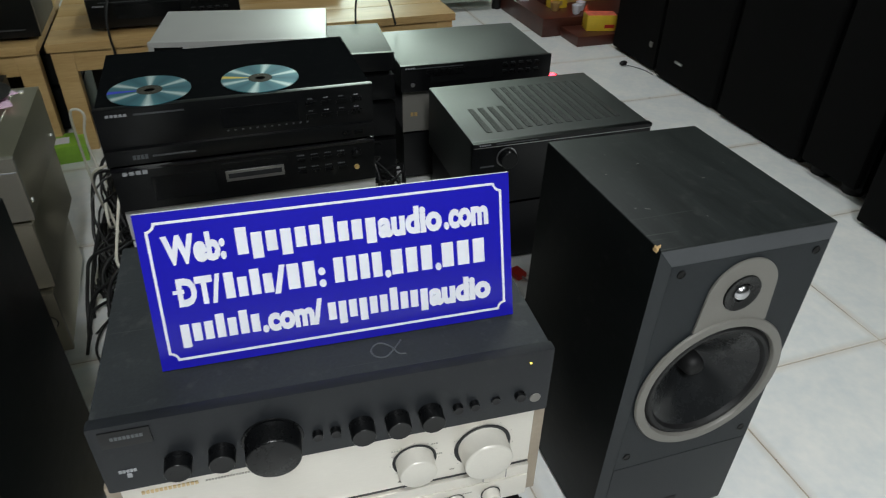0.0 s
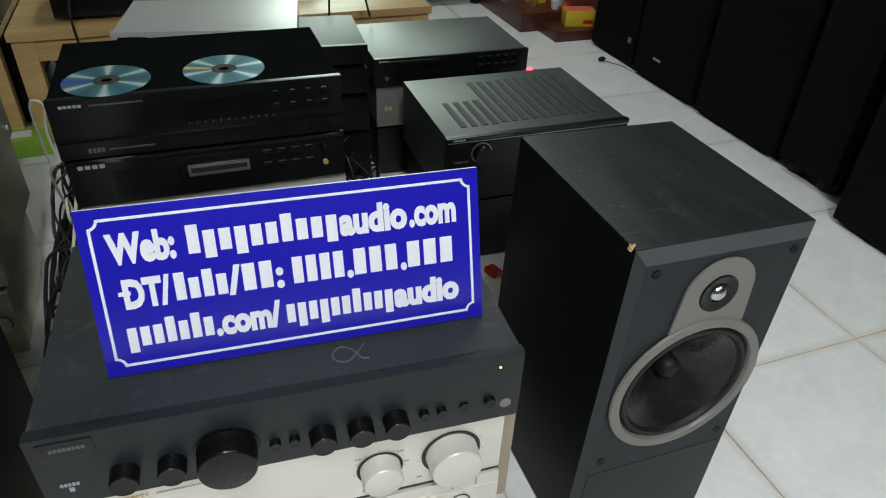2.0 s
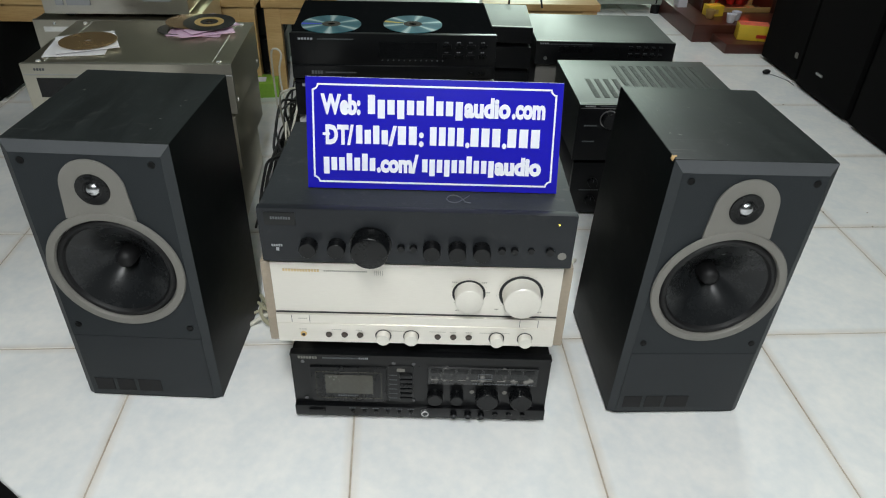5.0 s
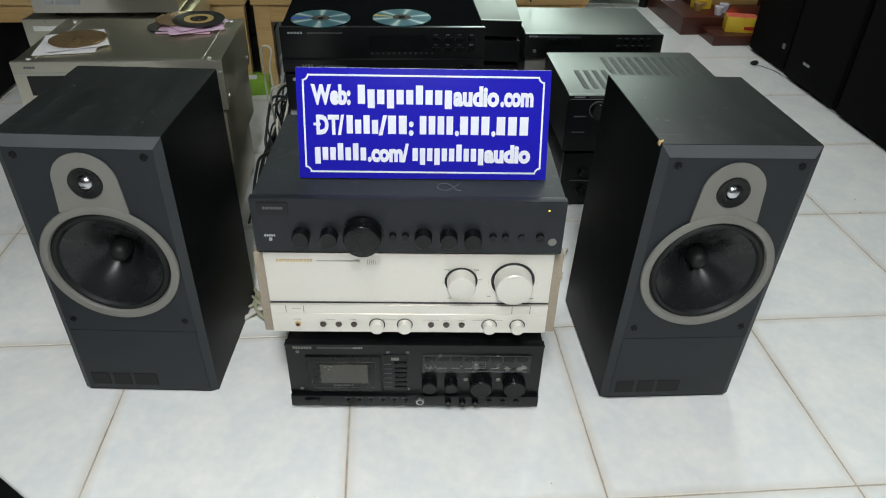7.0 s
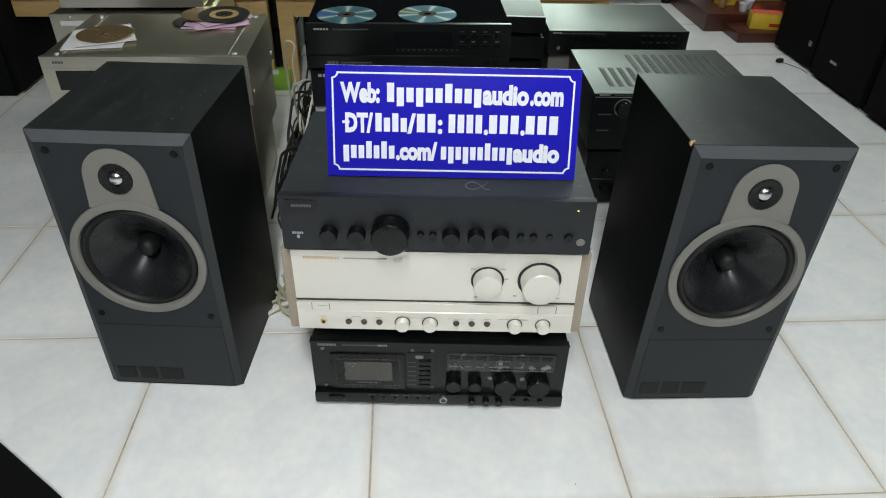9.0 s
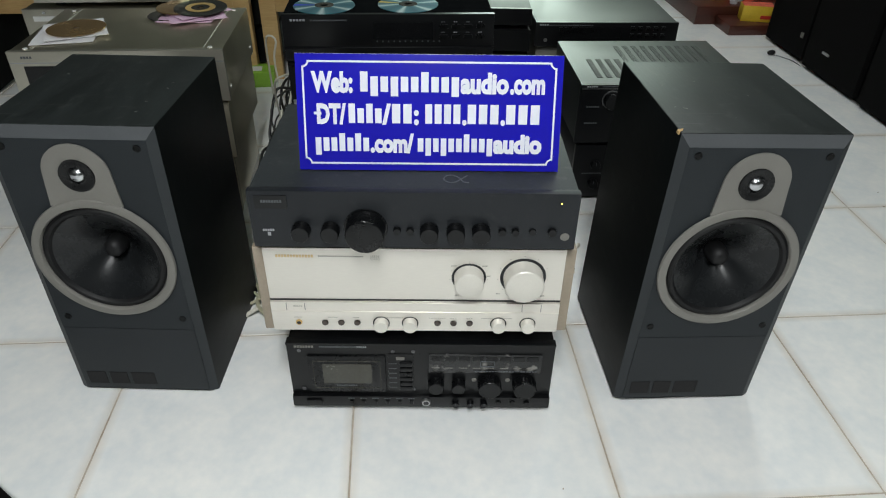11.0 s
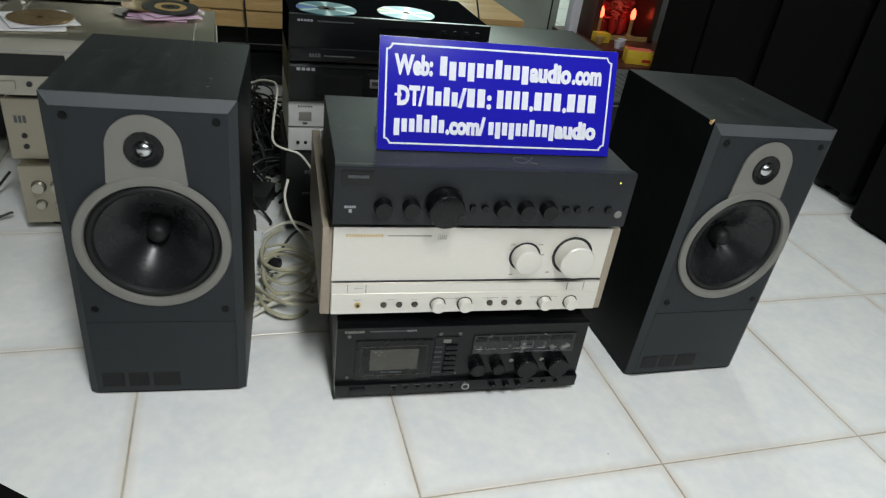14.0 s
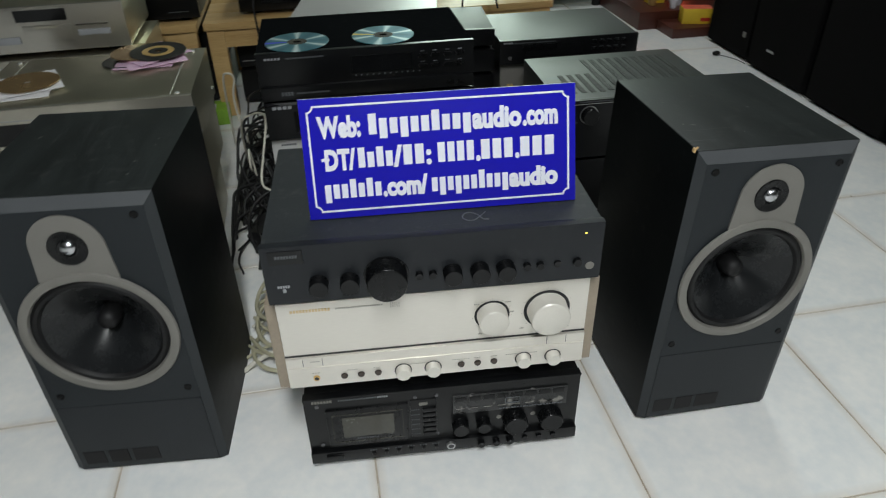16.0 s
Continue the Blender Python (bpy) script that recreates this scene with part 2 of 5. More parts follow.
SCREW = material("bright_screw", (0.80, 0.80, 0.78), 0.35, 0.4, 0.05, 60, 300, 0.0)
PEWTER = material("brushed_pewter_front", (0.50, 0.48, 0.43), 0.30, 0.8, 0.06, 6, 420, 0.02, stretch=(0.2, 1, 1))
DIRT = material("brown_floor_dirt", (0.20, 0.145, 0.095), 0.9, 0.0, 0.4, 90, 300, 0.2)
VENTFAINT = material("fine_perforation", (0.012, 0.013, 0.0125), 0.42, 0.0, 0.3, 60, 900, 0.4, 0.45)
CHANGERTOP = material("black_gloss_cover", (0.006, 0.007, 0.0075), 0.13, 0.0, 0.2, 6, 380, 0.004, 0.0, dust=0.02)
VENT = material("perforated_vent", (0.028, 0.030, 0.028), 0.5, 0.0, 0.3, 60, 500, 0.3, 0.3)
DIM = material("dusty_grey_steel", (0.10, 0.10, 0.105), 0.5, 0.0, 0.15, 9, 200, 0.03, 0.3, dust=0.1)
SAGE = material("sage_grey_steel", (0.34, 0.38, 0.33), 0.35, 0.3, 0.08, 6, 200, 0.02)
STEEL = material("brushed_steel", (0.45, 0.45, 0.45), 0.3, 0.9, 0.08, 8, 300, 0.02)
CHIP = material("bare_chipboard", (0.55, 0.36, 0.16), 0.8, 0.0, 0.3, 120, 300, 0.1)
GLASS = bpy.data.materials.new("clear_glass")
GLASS.use_nodes = True
GLASS.node_tree.nodes["Principled BSDF"].inputs["Transmission Weight"].default_value = 1.0
GLASS.node_tree.nodes["Principled BSDF"].inputs["Roughness"].default_value = 0.02


def worn_tile():
    """The tile glaze with brownish staining that has crept in from the joints."""
    m = TILE.copy()
    m.name = "glazed_tile_with_stained_edge"
    n, l = m.node_tree.nodes, m.node_tree.links
    p = n["Principled BSDF"]
    base = p.inputs["Base Color"].links[0].from_socket
    co, sep = n.new("ShaderNodeTexCoord"), n.new("ShaderNodeSeparateXYZ")
    l.new(co.outputs["Object"], sep.inputs[0])
    ab = []
    for k in (0, 1):
        a = n.new("ShaderNodeMath")
        a.operation = "ABSOLUTE"
        l.new(sep.outputs[k], a.inputs[0])
        ab.append(a)
    top, edge, blot, amount, mix = n.new("ShaderNodeMath"), n.new("ShaderNodeMapRange"), n.new("ShaderNodeTexNoise"), n.new("ShaderNodeMath"), n.new("ShaderNodeMixRGB")
    top.operation = "MAXIMUM"
    l.new(ab[0].outputs[0], top.inputs[0])
    l.new(ab[1].outputs[0], top.inputs[1])
    l.new(top.outputs[0], edge.inputs["Value"])
    edge.inputs["From Min"].default_value, edge.inputs["From Max"].default_value, edge.inputs["To Max"].default_value = 0.182, 0.197, 0.55
    blot.inputs["Scale"].default_value, blot.inputs["Detail"].default_value = 14.0, 5.0
    l.new(co.outputs["Object"], blot.inputs["Vector"])
    amount.operation = "MULTIPLY"
    l.new(edge.outputs[0], amount.inputs[0])
    l.new(blot.outputs[0], amount.inputs[1])
    l.new(amount.outputs[0], mix.inputs[0])
    l.new(base, mix.inputs[1])
    mix.inputs[2].default_value = (0.50, 0.38, 0.25, 1)
    l.new(mix.outputs[0], p.inputs["Base Color"])
    return m


TILEDIRT = worn_tile()
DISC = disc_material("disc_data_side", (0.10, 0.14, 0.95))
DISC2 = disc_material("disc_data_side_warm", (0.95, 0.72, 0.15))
LED = glowing("amber_led", (1.0, 0.75, 0.1), 4.0)
REDLED = glowing("red_led", (1.0, 0.04, 0.06), 6.0)
REDLAMP = glowing("red_neon_lamp", (1.0, 0.015, 0.025), 26.0)
CANDLE = glowing("red_candle_bulb", (1.0, 0.09, 0.04), 7.0)
TUBEGLOW = glowing("fluorescent_tube", (0.95, 1.0, 0.97), 8.0)


# ---- builders ----
def box(bm, x0, x1, y0, y1, z0, z1, bev=0.0, seg=2):
    r = bmesh.ops.create_cube(bm, size=1.0, matrix=Matrix.LocRotScale(((x0 + x1) / 2, (y0 + y1) / 2, (z0 + z1) / 2), None, (x1 - x0, y1 - y0, z1 - z0)))
    if bev:
        edges = list({e for v in r["verts"] for e in v.link_edges})
        bmesh.ops.bevel(bm, geom=edges, offset=bev, segments=seg, affect="EDGES", profile=0.7)
    return bm


def boxed(*a, **k):
    return box(bmesh.new(), *a, **k)


def lathe(profile, seg=48, at=(0, 0, 0), axis="y"):
    """Turns rows of (radius, distance) about an axis: y (distance runs to the back) or z."""
    bm = bmesh.new()
    rings = []
    for r, d in profile:
        if r < 1e-6:
            rings.append([bm.verts.new((at[0], at[1] + d, at[2]) if axis == "y" else (at[0], at[1], at[2] + d))])
            continue
        ring = []
        for k in range(seg):
            a = 2 * math.pi * k / seg
            c, s = r * math.cos(a), r * math.sin(a)
            ring.append(bm.verts.new((at[0] + c, at[1] + d, at[2] + s) if axis == "y" else (at[0] + c, at[1] + s, at[2] + d)))
        rings.append(ring)
    for a, b in zip(rings, rings[1:]):
        n = max(len(a), len(b))
        if n == 1:
            continue
        for k in range(n):
            q = [a[k % len(a)], a[(k + 1) % len(a)], b[(k + 1) % len(b)], b[k % len(b)]]
            q = list(dict.fromkeys(q))
            if len(q) > 2:
                bm.faces.new(q)
    bmesh.ops.recalc_face_normals(bm, faces=bm.faces)
    return bm


def tube(points, r, seg=8, steps=7):
    """A cable through points, round in section, with smooth bends."""
    p = [Vector(q) for q in points]
    p = [p[0] * 2 - p[1]] + p + [p[-1] * 2 - p[-2]]
    line = []
    for i in range(1, len(p) - 2):
        a, b, c, d = p[i - 1:i + 3]
        for k in range(steps):
            t = k / steps
            line.append(0.5 * (2 * b + (c - a) * t + (2 * a - 5 * b + 4 * c - d) * t * t + (3 * b - a - 3 * c + d) * t ** 3))
    line.append(p[-2])
    bm = bmesh.new()
    rings, up = [], Vector((0.31, 0.17, 0.93))
    for i, q in enumerate(line):
        way = (line[min(i + 1, len(line) - 1)] - line[max(i - 1, 0)]).normalized()
        side = way.cross(up)
        if side.length < 1e-3:
            side = way.cross(Vector((1, 0, 0)))
        side.normalize()
        up = side.cross(way).normalized()
        rings.append([bm.verts.new(q + r * (math.cos(2 * math.pi * k / seg) * side + math.sin(2 * math.pi * k / seg) * up)) for k in range(seg)])
    for a, b in zip(rings, rings[1:]):
        for k in range(seg):
            bm.faces.new((a[k], a[(k + 1) % seg], b[(k + 1) % seg], b[k]))
    bm.faces.new(rings[0]), bm.faces.new(rings[-1])
    bmesh.ops.recalc_face_normals(bm, faces=bm.faces)
    return bm


def mesh_of(bm, name, mat, angle=35):
    me = bpy.data.meshes.new(name)
    bm.to_mesh(me)
    bm.free()
    me.materials.append(mat)
    for f in me.polygons:
        f.use_smooth = True
    me.set_sharp_from_angle(angle=radians(angle))
    return me


def part(name, bm, mat, parent, label="", m=None):
    ob = new(name, mesh_of(bm, name, mat))
    ob.parent = parent
    if m:
        ob.matrix_basis = m
    return tagged(ob, label)


def thing(name, m, label, category, group="", kind=""):
    ob = new(name)
    ob.empty_display_size = 0.05
    ob.matrix_world = m
    return tagged(ob, label, category, group, kind)


def single(name, bm, mat, m, label, category, group="", kind=""):
    ob = new(name, mesh_of(bm, name, mat))
    ob.matrix_world = m
    return tagged(ob, label, category, group, kind)


def lettering(text, x, z, height, mat, parent, y=-0.0006, wide=0.8, bold=0.0, name="lettering", depth=0.0006):
    """Raised letters on a front, their left foot at (x, z)."""
    cu = bpy.data.curves.new(name, "FONT")
    cu.body, cu.size, cu.offset, cu.extrude, cu.resolution_u = text, height * 1.37, bold, depth, 3
    ob = new(name, cu)
    bpy.context.view_layer.update()
    me = bpy.data.meshes.new_from_object(ob.evaluated_get(bpy.context.evaluated_depsgraph_get()))
    bpy.data.objects.remove(ob)
    bpy.data.curves.remove(cu)
    me.transform(Matrix.Diagonal((wide, 1, 1, 1)))
    me.materials.clear()
    me.materials.append(mat)
    ob = new(name, me)
    ob.parent = parent
    ob.matrix_basis = pose(x, y, z, 90, 0, 0)
    return ob, max(v.co.x for v in me.vertices)


def bars(x0, x1, z0, z1, count, mat, parent, y=0.0, name="print", gap=0.28, depth=0.0008):
    """Plain bars where small print stands."""
    bm = bmesh.new()
    w = (x1 - x0) / count
    if mat is WHITEINK and count > 1:
        z0, z1 = z0 + (z1 - z0) * 0.14, z1 - (z1 - z0) * 0.14
    for k in range(count):
        box(bm, x0 + k * w, x0 + (k + 1 - gap) * w, y - depth, y + 0.0005, z0, z1)
    return part(name, bm, mat, parent)


def knob(parent, x, z, r, length, mat, y=0.0, skirt=None, mark=None, name="knob", grip=False):
    prof = [(r * 1.02, 0.0), (r, -0.001), (r * 0.97, -length + 0.0015), (r * 0.93, -length), (r * 0.9, -length - 0.0004), (0, -length)]
    ob = part(name, lathe(prof, 40 if r > 0.01 else 24), mat, parent, m=pose(x, y, z))
    if skirt:
        part("recess", lathe([(r * 1.16, -0.0008), (r * 1.12, -0.0014), (r, -0.0008)], 40), skirt, ob)
    if mark:
        part("pointer", boxed(-0.0006, 0.0006, -length - 0.0012, -length + 0.001, r * 0.3, r * 0.92), mark, ob)
    if grip:
        bm = bmesh.new()
        for k in range(20):
            a = 2 * math.pi * k / 20
            bmesh.ops.create_cube(bm, size=1, matrix=Matrix.Translation((r * 0.985 * math.cos(a), -length * 0.5, r * 0.985 * math.sin(a))) @ Matrix.Rotation(-a, 4, "Y") @ Matrix.Diagonal((0.0016, length * 0.9, 0.0022, 1)))
        part("grip_ribs", bm, mat, ob)
    return ob


def button(parent, x0, x1, z0, z1, mat, y=0.0, out=0.003, name="button"):
    return part(name, boxed(x0, x1, y - out, y + 0.002, z0, z1, bev=min(0.0008, out / 3)), mat, parent)


def unit(name, m, w, d, h, cover, front, label, category="hi-fi component", lift=0.012, panel=0.012, bev=0.0015):
    """A hi-fi component: front centre at the origin, foot height lift, cover, front panel, bottom tray and feet."""
    root = thing(name, m, label, category)
    part("cover", boxed(-w / 2 + 0.002, w / 2 - 0.002, panel, d, lift, lift + h - 0.0015, bev=0.0015), cover, root)
    part("front_panel", boxed(-w / 2, w / 2, 0, panel - 0.0003, lift, lift + h, bev=bev), front, root)
    for sx in (-1, 1):
        for yy in (0.05, d - 0.05):
            part("foot", lathe([(0, 0), (0.018, 0), (0.02, lift * 0.3), (0.02, lift + 0.001), (0, lift + 0.001)], 20, axis="z"), RUBBER, root, m=pose(sx * (w / 2 - 0.05), yy, 0))
    return root


# ---- structure ----
TURN_FLOOR = 7.3
TURN_TILES = 7.15
TILE_W = 0.398
FLOOR0 = Vector((-0.064, -0.214, 0.0))
U = Vector((math.cos(radians(TURN_TILES)), math.sin(radians(TURN_TILES)), 0))
V = Vector((-U.y, U.x, 0))


def grid(p, q, z=0.0):
    """A place p tiles along and q tiles back on the floor's grid."""
    return FLOOR0 + U * (p * TILE_W) + V * (q * TILE_W) + Vector((0, 0, z))


def structure(name, bm, mat, label, category, m=Matrix()):
    return single(name, bm, mat, m, label, category, kind="structure")


ROOM = pose(*FLOOR0, 0, 0, TURN_FLOOR)
X0, X1, Y0, Y1, TOP = -3.6, 3.6, -3.2, 4.8, 2.6
floor = structure("floor", boxed(X0 - 0.06, X1 + 0.06, Y0 - 0.06, Y1 + 0.06, -0.08, -0.0014), GROUT, "pale glazed floor tiles with dirty sandy joints", "floor", pose(*FLOOR0, 0, 0, TURN_TILES))
structure("ceiling", boxed(X0, X1, Y0, Y1, TOP, TOP + 0.1), WALL, "plain pale painted ceiling of the shop", "ceiling", ROOM)
# Walls are out of view: dim sides cut reflections, the pale north feeds them.
structure("wall_west", boxed(X0 - 0.15, X0, Y0, Y1, -0.08, TOP + 0.1), WALLDARK, "unseen plain wall, kept dim to darken reflections", "wall", ROOM)
structure("wall_east", boxed(X1, X1 + 0.15, Y0, Y1, -0.08, TOP + 0.1), WALLDARK, "unseen plain wall, kept dim to darken reflections", "wall", ROOM)
structure("wall_south", boxed(X0 - 0.15, X1 + 0.15, Y0 - 0.15, Y0, -0.08, TOP + 0.1), WALLDARK, "unseen plain wall, kept dim to darken reflections", "wall", ROOM)
wn = bmesh.new()
for a in ((X0 - 0.15, 0.75, -0.08, TOP + 0.1), (2.15, X1 + 0.15, -0.08, TOP + 0.1), (0.75, 2.15, -0.08, 0.7), (0.75, 2.15, 2.45, TOP + 0.1)):
    box(wn, a[0], a[1], Y1, Y1 + 0.15, a[2], a[3])
structure("wall_north", wn, WALLPALE, "unseen wall with a window opening, kept pale for reflections", "wall", ROOM)
win = thing("window_1", ROOM @ pose(1.45, Y1, 0.7), "steel-framed shop window with clear panes", "window", kind="structure")
wf = bmesh.new()
for a in ((-0.7, -0.65, 0, 1.75), (0.65, 0.7, 0, 1.75), (-0.65, 0.65, 0, 0.05), (-0.65, 0.65, 1.7, 1.75), (-0.02, 0.02, 0.05, 1.7)):
    box(wf, a[0], a[1], 0.04, 0.1, a[2], a[3])
part("window_frame", wf, STEEL, win)
for a in ((-0.65, -0.02), (0.02, 0.65)):
    pane = part("pane", boxed(a[0], a[1], 0.068, 0.074, 0.05, 1.7), GLASS, win)
    pane.visible_shadow = False
# Fixtures for the assumed tubes; hangers carry the lowered one.
for tx, ty, tz, watts in TUBES:
    fx = thing("assumed_ceiling_light", pose(tx, ty, tz + 0.06, 0, 0, TURN_FLOOR), "assumed white fluorescent batten lamp, out of view", "ceiling light", "ceiling lights")
    for yy in (-0.5, 0.5) if tz < 2.5 else ():
        part("hanger", boxed(-0.004, 0.004, yy - 0.004, yy + 0.004, -0.001, TOP - tz - 0.06), STEEL, fx)
    part("housing", boxed(-0.12, 0.12, -0.62, 0.62, -0.04, 0, bev=0.005), SILVER, fx)
    part("tube", tube([(0, -0.59, -0.052), (0, 0, -0.052), (0, 0.59, -0.052)], 0.012), TUBEGLOW, fx, "glowing fluorescent tube")


# ---- loudspeaker pair ----
def speaker(m, label):
    """Two-way cabinet: front face at y = 0, centred on x, standing on z = 0."""
    W, D, HH, BV, BD = 0.234, 0.275, 0.488, 0.012, 0.008
    root = thing("bookshelf_speaker", m, label, "loudspeaker", "pair of loudspeakers")
    shell = boxed(-W / 2, W / 2, BD, D, 0.0, HH - 0.0012, bev=0.0012)
    bmesh.ops.delete(shell, geom=[f for f in shell.faces if f.normal.y < -0.99 and f.calc_area() > 0.01], context="FACES")
    part("cabinet", shell, CABINET, root, "black ash vinyl cabinet")
    # Same vinyl as the cabinet, in the lighter tone painted for its lit top.
    part("top_panel", boxed(-W / 2 + 0.0006, W / 2 - 0.0006, BD, D - 0.0006, HH - 0.004, HH, bev=0.0012), CABTOP, root, "dusty scratched vinyl top, base tone lifted for light")
    # the bevelled frame round the front: one trim, its upward strip painted lighter as lit
    bm = bmesh.new()
    outer = [(-W / 2, 0.001), (W / 2, 0.001), (W / 2, HH - 0.001), (-W / 2, HH - 0.001)]
    fx = W / 2 - BV
    inner = [(-fx, 0.004), (fx, 0.004), (fx, HH - BV - 0.005), (-fx, HH - BV - 0.005)]
    trim = bmesh.new()
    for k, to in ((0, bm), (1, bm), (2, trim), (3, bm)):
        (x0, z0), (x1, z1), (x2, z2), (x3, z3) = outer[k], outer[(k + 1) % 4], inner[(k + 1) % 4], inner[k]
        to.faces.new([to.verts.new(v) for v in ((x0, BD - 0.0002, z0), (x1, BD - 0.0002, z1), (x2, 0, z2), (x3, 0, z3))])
    for to in (bm, trim):
        for f in to.faces:
            f.normal_update()
            if f.normal.y > 0:
                f.normal_flip()
    part("chamfered_edges", bm, TRIMSHADED, root, "chamfered front edges in the trim's shaded tone")
    part("top_trim", trim, TRIMLIT, root, "chamfered top trim in the trim's lit tone")
    # baffle with a round opening for the woofer
    wz, bm = 0.2765, bmesh.new()
    bx, b0, b1, n = fx, 0.1412, HH - BV - 0.005, 64
    rows_ = ([], [], [], [])
    for k in range(n):
        t = 2 * math.pi * (k + 0.5) / n
        c, s = math.cos(t), math.sin(t)
        reach = min(bx / max(abs(c), 1e-6), ((b1 - wz) if s > 0 else (wz - b0)) / max(abs(s), 1e-6))
        for row, (r, y) in zip(rows_, ((reach, 0.003), (reach, -0.0004), (0.0885, -0.0004), (0.0885, 0.02))):
            row.append(bm.verts.new((r * c, y, wz + r * s)))
    corners = [bm.verts.new((x, -0.0004, z)) for x, z in ((bx, b1), (-bx, b1), (-bx, b0), (bx, b0))]
    for lo_, hi_ in zip(rows_, rows_[1:]):
        for k in range(n):
            bm.faces.new((lo_[k], lo_[(k + 1) % n], hi_[(k + 1) % n], hi_[k]))
    for (sx, sz), cv in zip(((1, 1), (-1, 1), (-1, -1), (1, -1)), corners):
        for k in range(n):
            p, q = rows_[1][k].co, rows_[1][(k + 1) % n].co
            if (abs(abs(p.x) - bx) < 1e-5) != (abs(abs(q.x) - bx) < 1e-5) and p.x * sx > 0 and (p.z - wz) * sz > 0:
                bm.faces.new((rows_[1][k], cv, rows_[1][(k + 1) % n]))
    bmesh.ops.recalc_face_normals(bm, faces=bm.faces)
    part("baffle", bm, BAFFLE, root, "finely textured charcoal baffle")
    part("lower_panel", boxed(-fx + 0.0005, fx - 0.0005, -0.0009, 0.002, 0.006, 0.1405, bev=0.0005), LOWER, root)
    # tweeter plate: round head that runs down behind the woofer ring
    bm = bmesh.new()
    R, tz, foot_z = 0.047, 0.418, 0.369
    ring = [(R * math.cos(t), tz + R * math.sin(t)) for t in [math.pi * k / 24 for k in range(25)]] + [(-0.051, foot_z), (0.051, foot_z)]
    f0 = [bm.verts.new((x, -0.0034, z)) for x, z in ring]
    f1 = [bm.verts.new((x, -0.001, z)) for x, z in ring]
    bm.faces.new(f0)
    for k in range(len(ring)):
        bm.faces.new((f0[k], f0[(k + 1) % len(ring)], f1[(k + 1) % len(ring)], f1[k]))
    bmesh.ops.recalc_face_normals(bm, faces=bm.faces)
    tp = part("tweeter_plate", bm, PLATE, root, "warm grey moulded tweeter plate")
    part("tweeter_horn", lathe([(0.0248, -0.0030), (0.0240, -0.0054), (0.0205, -0.0052), (0.0160, -0.0036), (0.0130, -0.0036), (0.0116, -0.0046), (0.0098, -0.0036)], 40, at=(0, 0, tz)), KNOB, tp, "glossy black tweeter ring")
    part("tweeter_dome", lathe([(0.0100, -0.0036), (0.0085, -0.0062), (0.0055, -0.0080), (0.002, -0.0088), (0, -0.0089)], 32, at=(0, 0, tz)), DOME, tp, "shiny metal dome")
    # woofer
    wo = part("woofer_ring", lathe([(0.1025, -0.0008), (0.104, -0.003), (0.1027, -0.0058), (0.0978, -0.0068), (0.0915, -0.0058), (0.0895, -0.0025), (0.0895, 0.002)], 96, at=(0, 0, wz)), PLATE, root, "warm grey moulded woofer ring")
    part("surround", lathe([(0.0898, 0.001), (0.0880, -0.0018), (0.085, -0.0040), (0.0805, -0.0036), (0.0775, 0.0005), (0.0765, 0.0035)], 96, at=(0, 0, wz)), RUBBER, wo, "half-roll rubber surround")
    part("cone", lathe([(0.0772, 0.0015), (0.06, 0.0115), (0.042, 0.0255), (0.03, 0.0365), (0.0185, 0.0475), (0.016, 0.049)], 96, at=(0, 0, wz)), CONE, wo, "smooth black polymer cone")
    part("dust_cap", lathe([(0.0155, 0.049), (0.0152, 0.034), (0.0140, 0.0265), (0.0104, 0.0215), (0.005, 0.0192), (0, 0.019)], 48, at=(0, 0, wz)), RUBBER, wo, "rounded rubber dust cap")
    for sx in (-1, 1):
        for zz in (0.459, 0.164):
            part("grille_socket", lathe([(0.0056, -0.0006), (0.0054, -0.0014), (0.0046, -0.0015), (0.004, -0.0009), (0, -0.0009)], 20, at=(sx * 0.0905, 0, zz)), HOLE, root)
    # the maker's mark as plain shapes
    lg = bmesh.new()
    for x0, x1 in ((-0.096, -0.064), (-0.058, -0.028), (-0.022, 0.018)):
        box(lg, x0, x1, -0.0018, -0.0008, 0.017, 0.044, bev=0.0005, seg=1)
    part("maker_mark", lg, RUBBER, root, "dull black raised mark")
    return root


L_SP = speaker(pose(-0.443, 0.007, 0, 0, 0, 2.1), "two-way charcoal loudspeaker with grey ring, on the tiles")
R_SP = speaker(pose(0.4625, 0.050, 0.0032, 0, 1.6, 7.2), "two-way charcoal loudspeaker with one chipped corner, on tiles")
ch = bmesh.new()
bmesh.ops.create_icosphere(ch, subdivisions=2, radius=0.0055)
for v in ch.verts:
    v.co *= 0.75 + 0.5 * noise.noise(v.co * 300)
part("chipped_corner", ch, CHIP, R_SP, "bare chipboard chip", pose(-0.1155, 0.0165, 0.4855))

rs = random.Random(8)
for k in range(9):
    x, y, ln = rs.uniform(-0.10, 0.10), rs.uniform(0.03, 0.26), rs.uniform(0.001, 0.006)
    part("scuff", boxed(-ln / 2, ln / 2, -0.0003, 0.0003, 0.0, 0.0003), PLATE, R_SP, m=pose(x, y, 0.488, 0, 0, rs.uniform(-40, 40)))
for k in range(5):
    part("scuff", boxed(-0.002, 0.002, -0.0004, 0.0004, 0.0, 0.0003), PLATE, L_SP, m=pose(rs.uniform(-0.1, 0.1), rs.uniform(0.02, 0.26), 0.488, 0, 0, rs.uniform(-60, 60)))

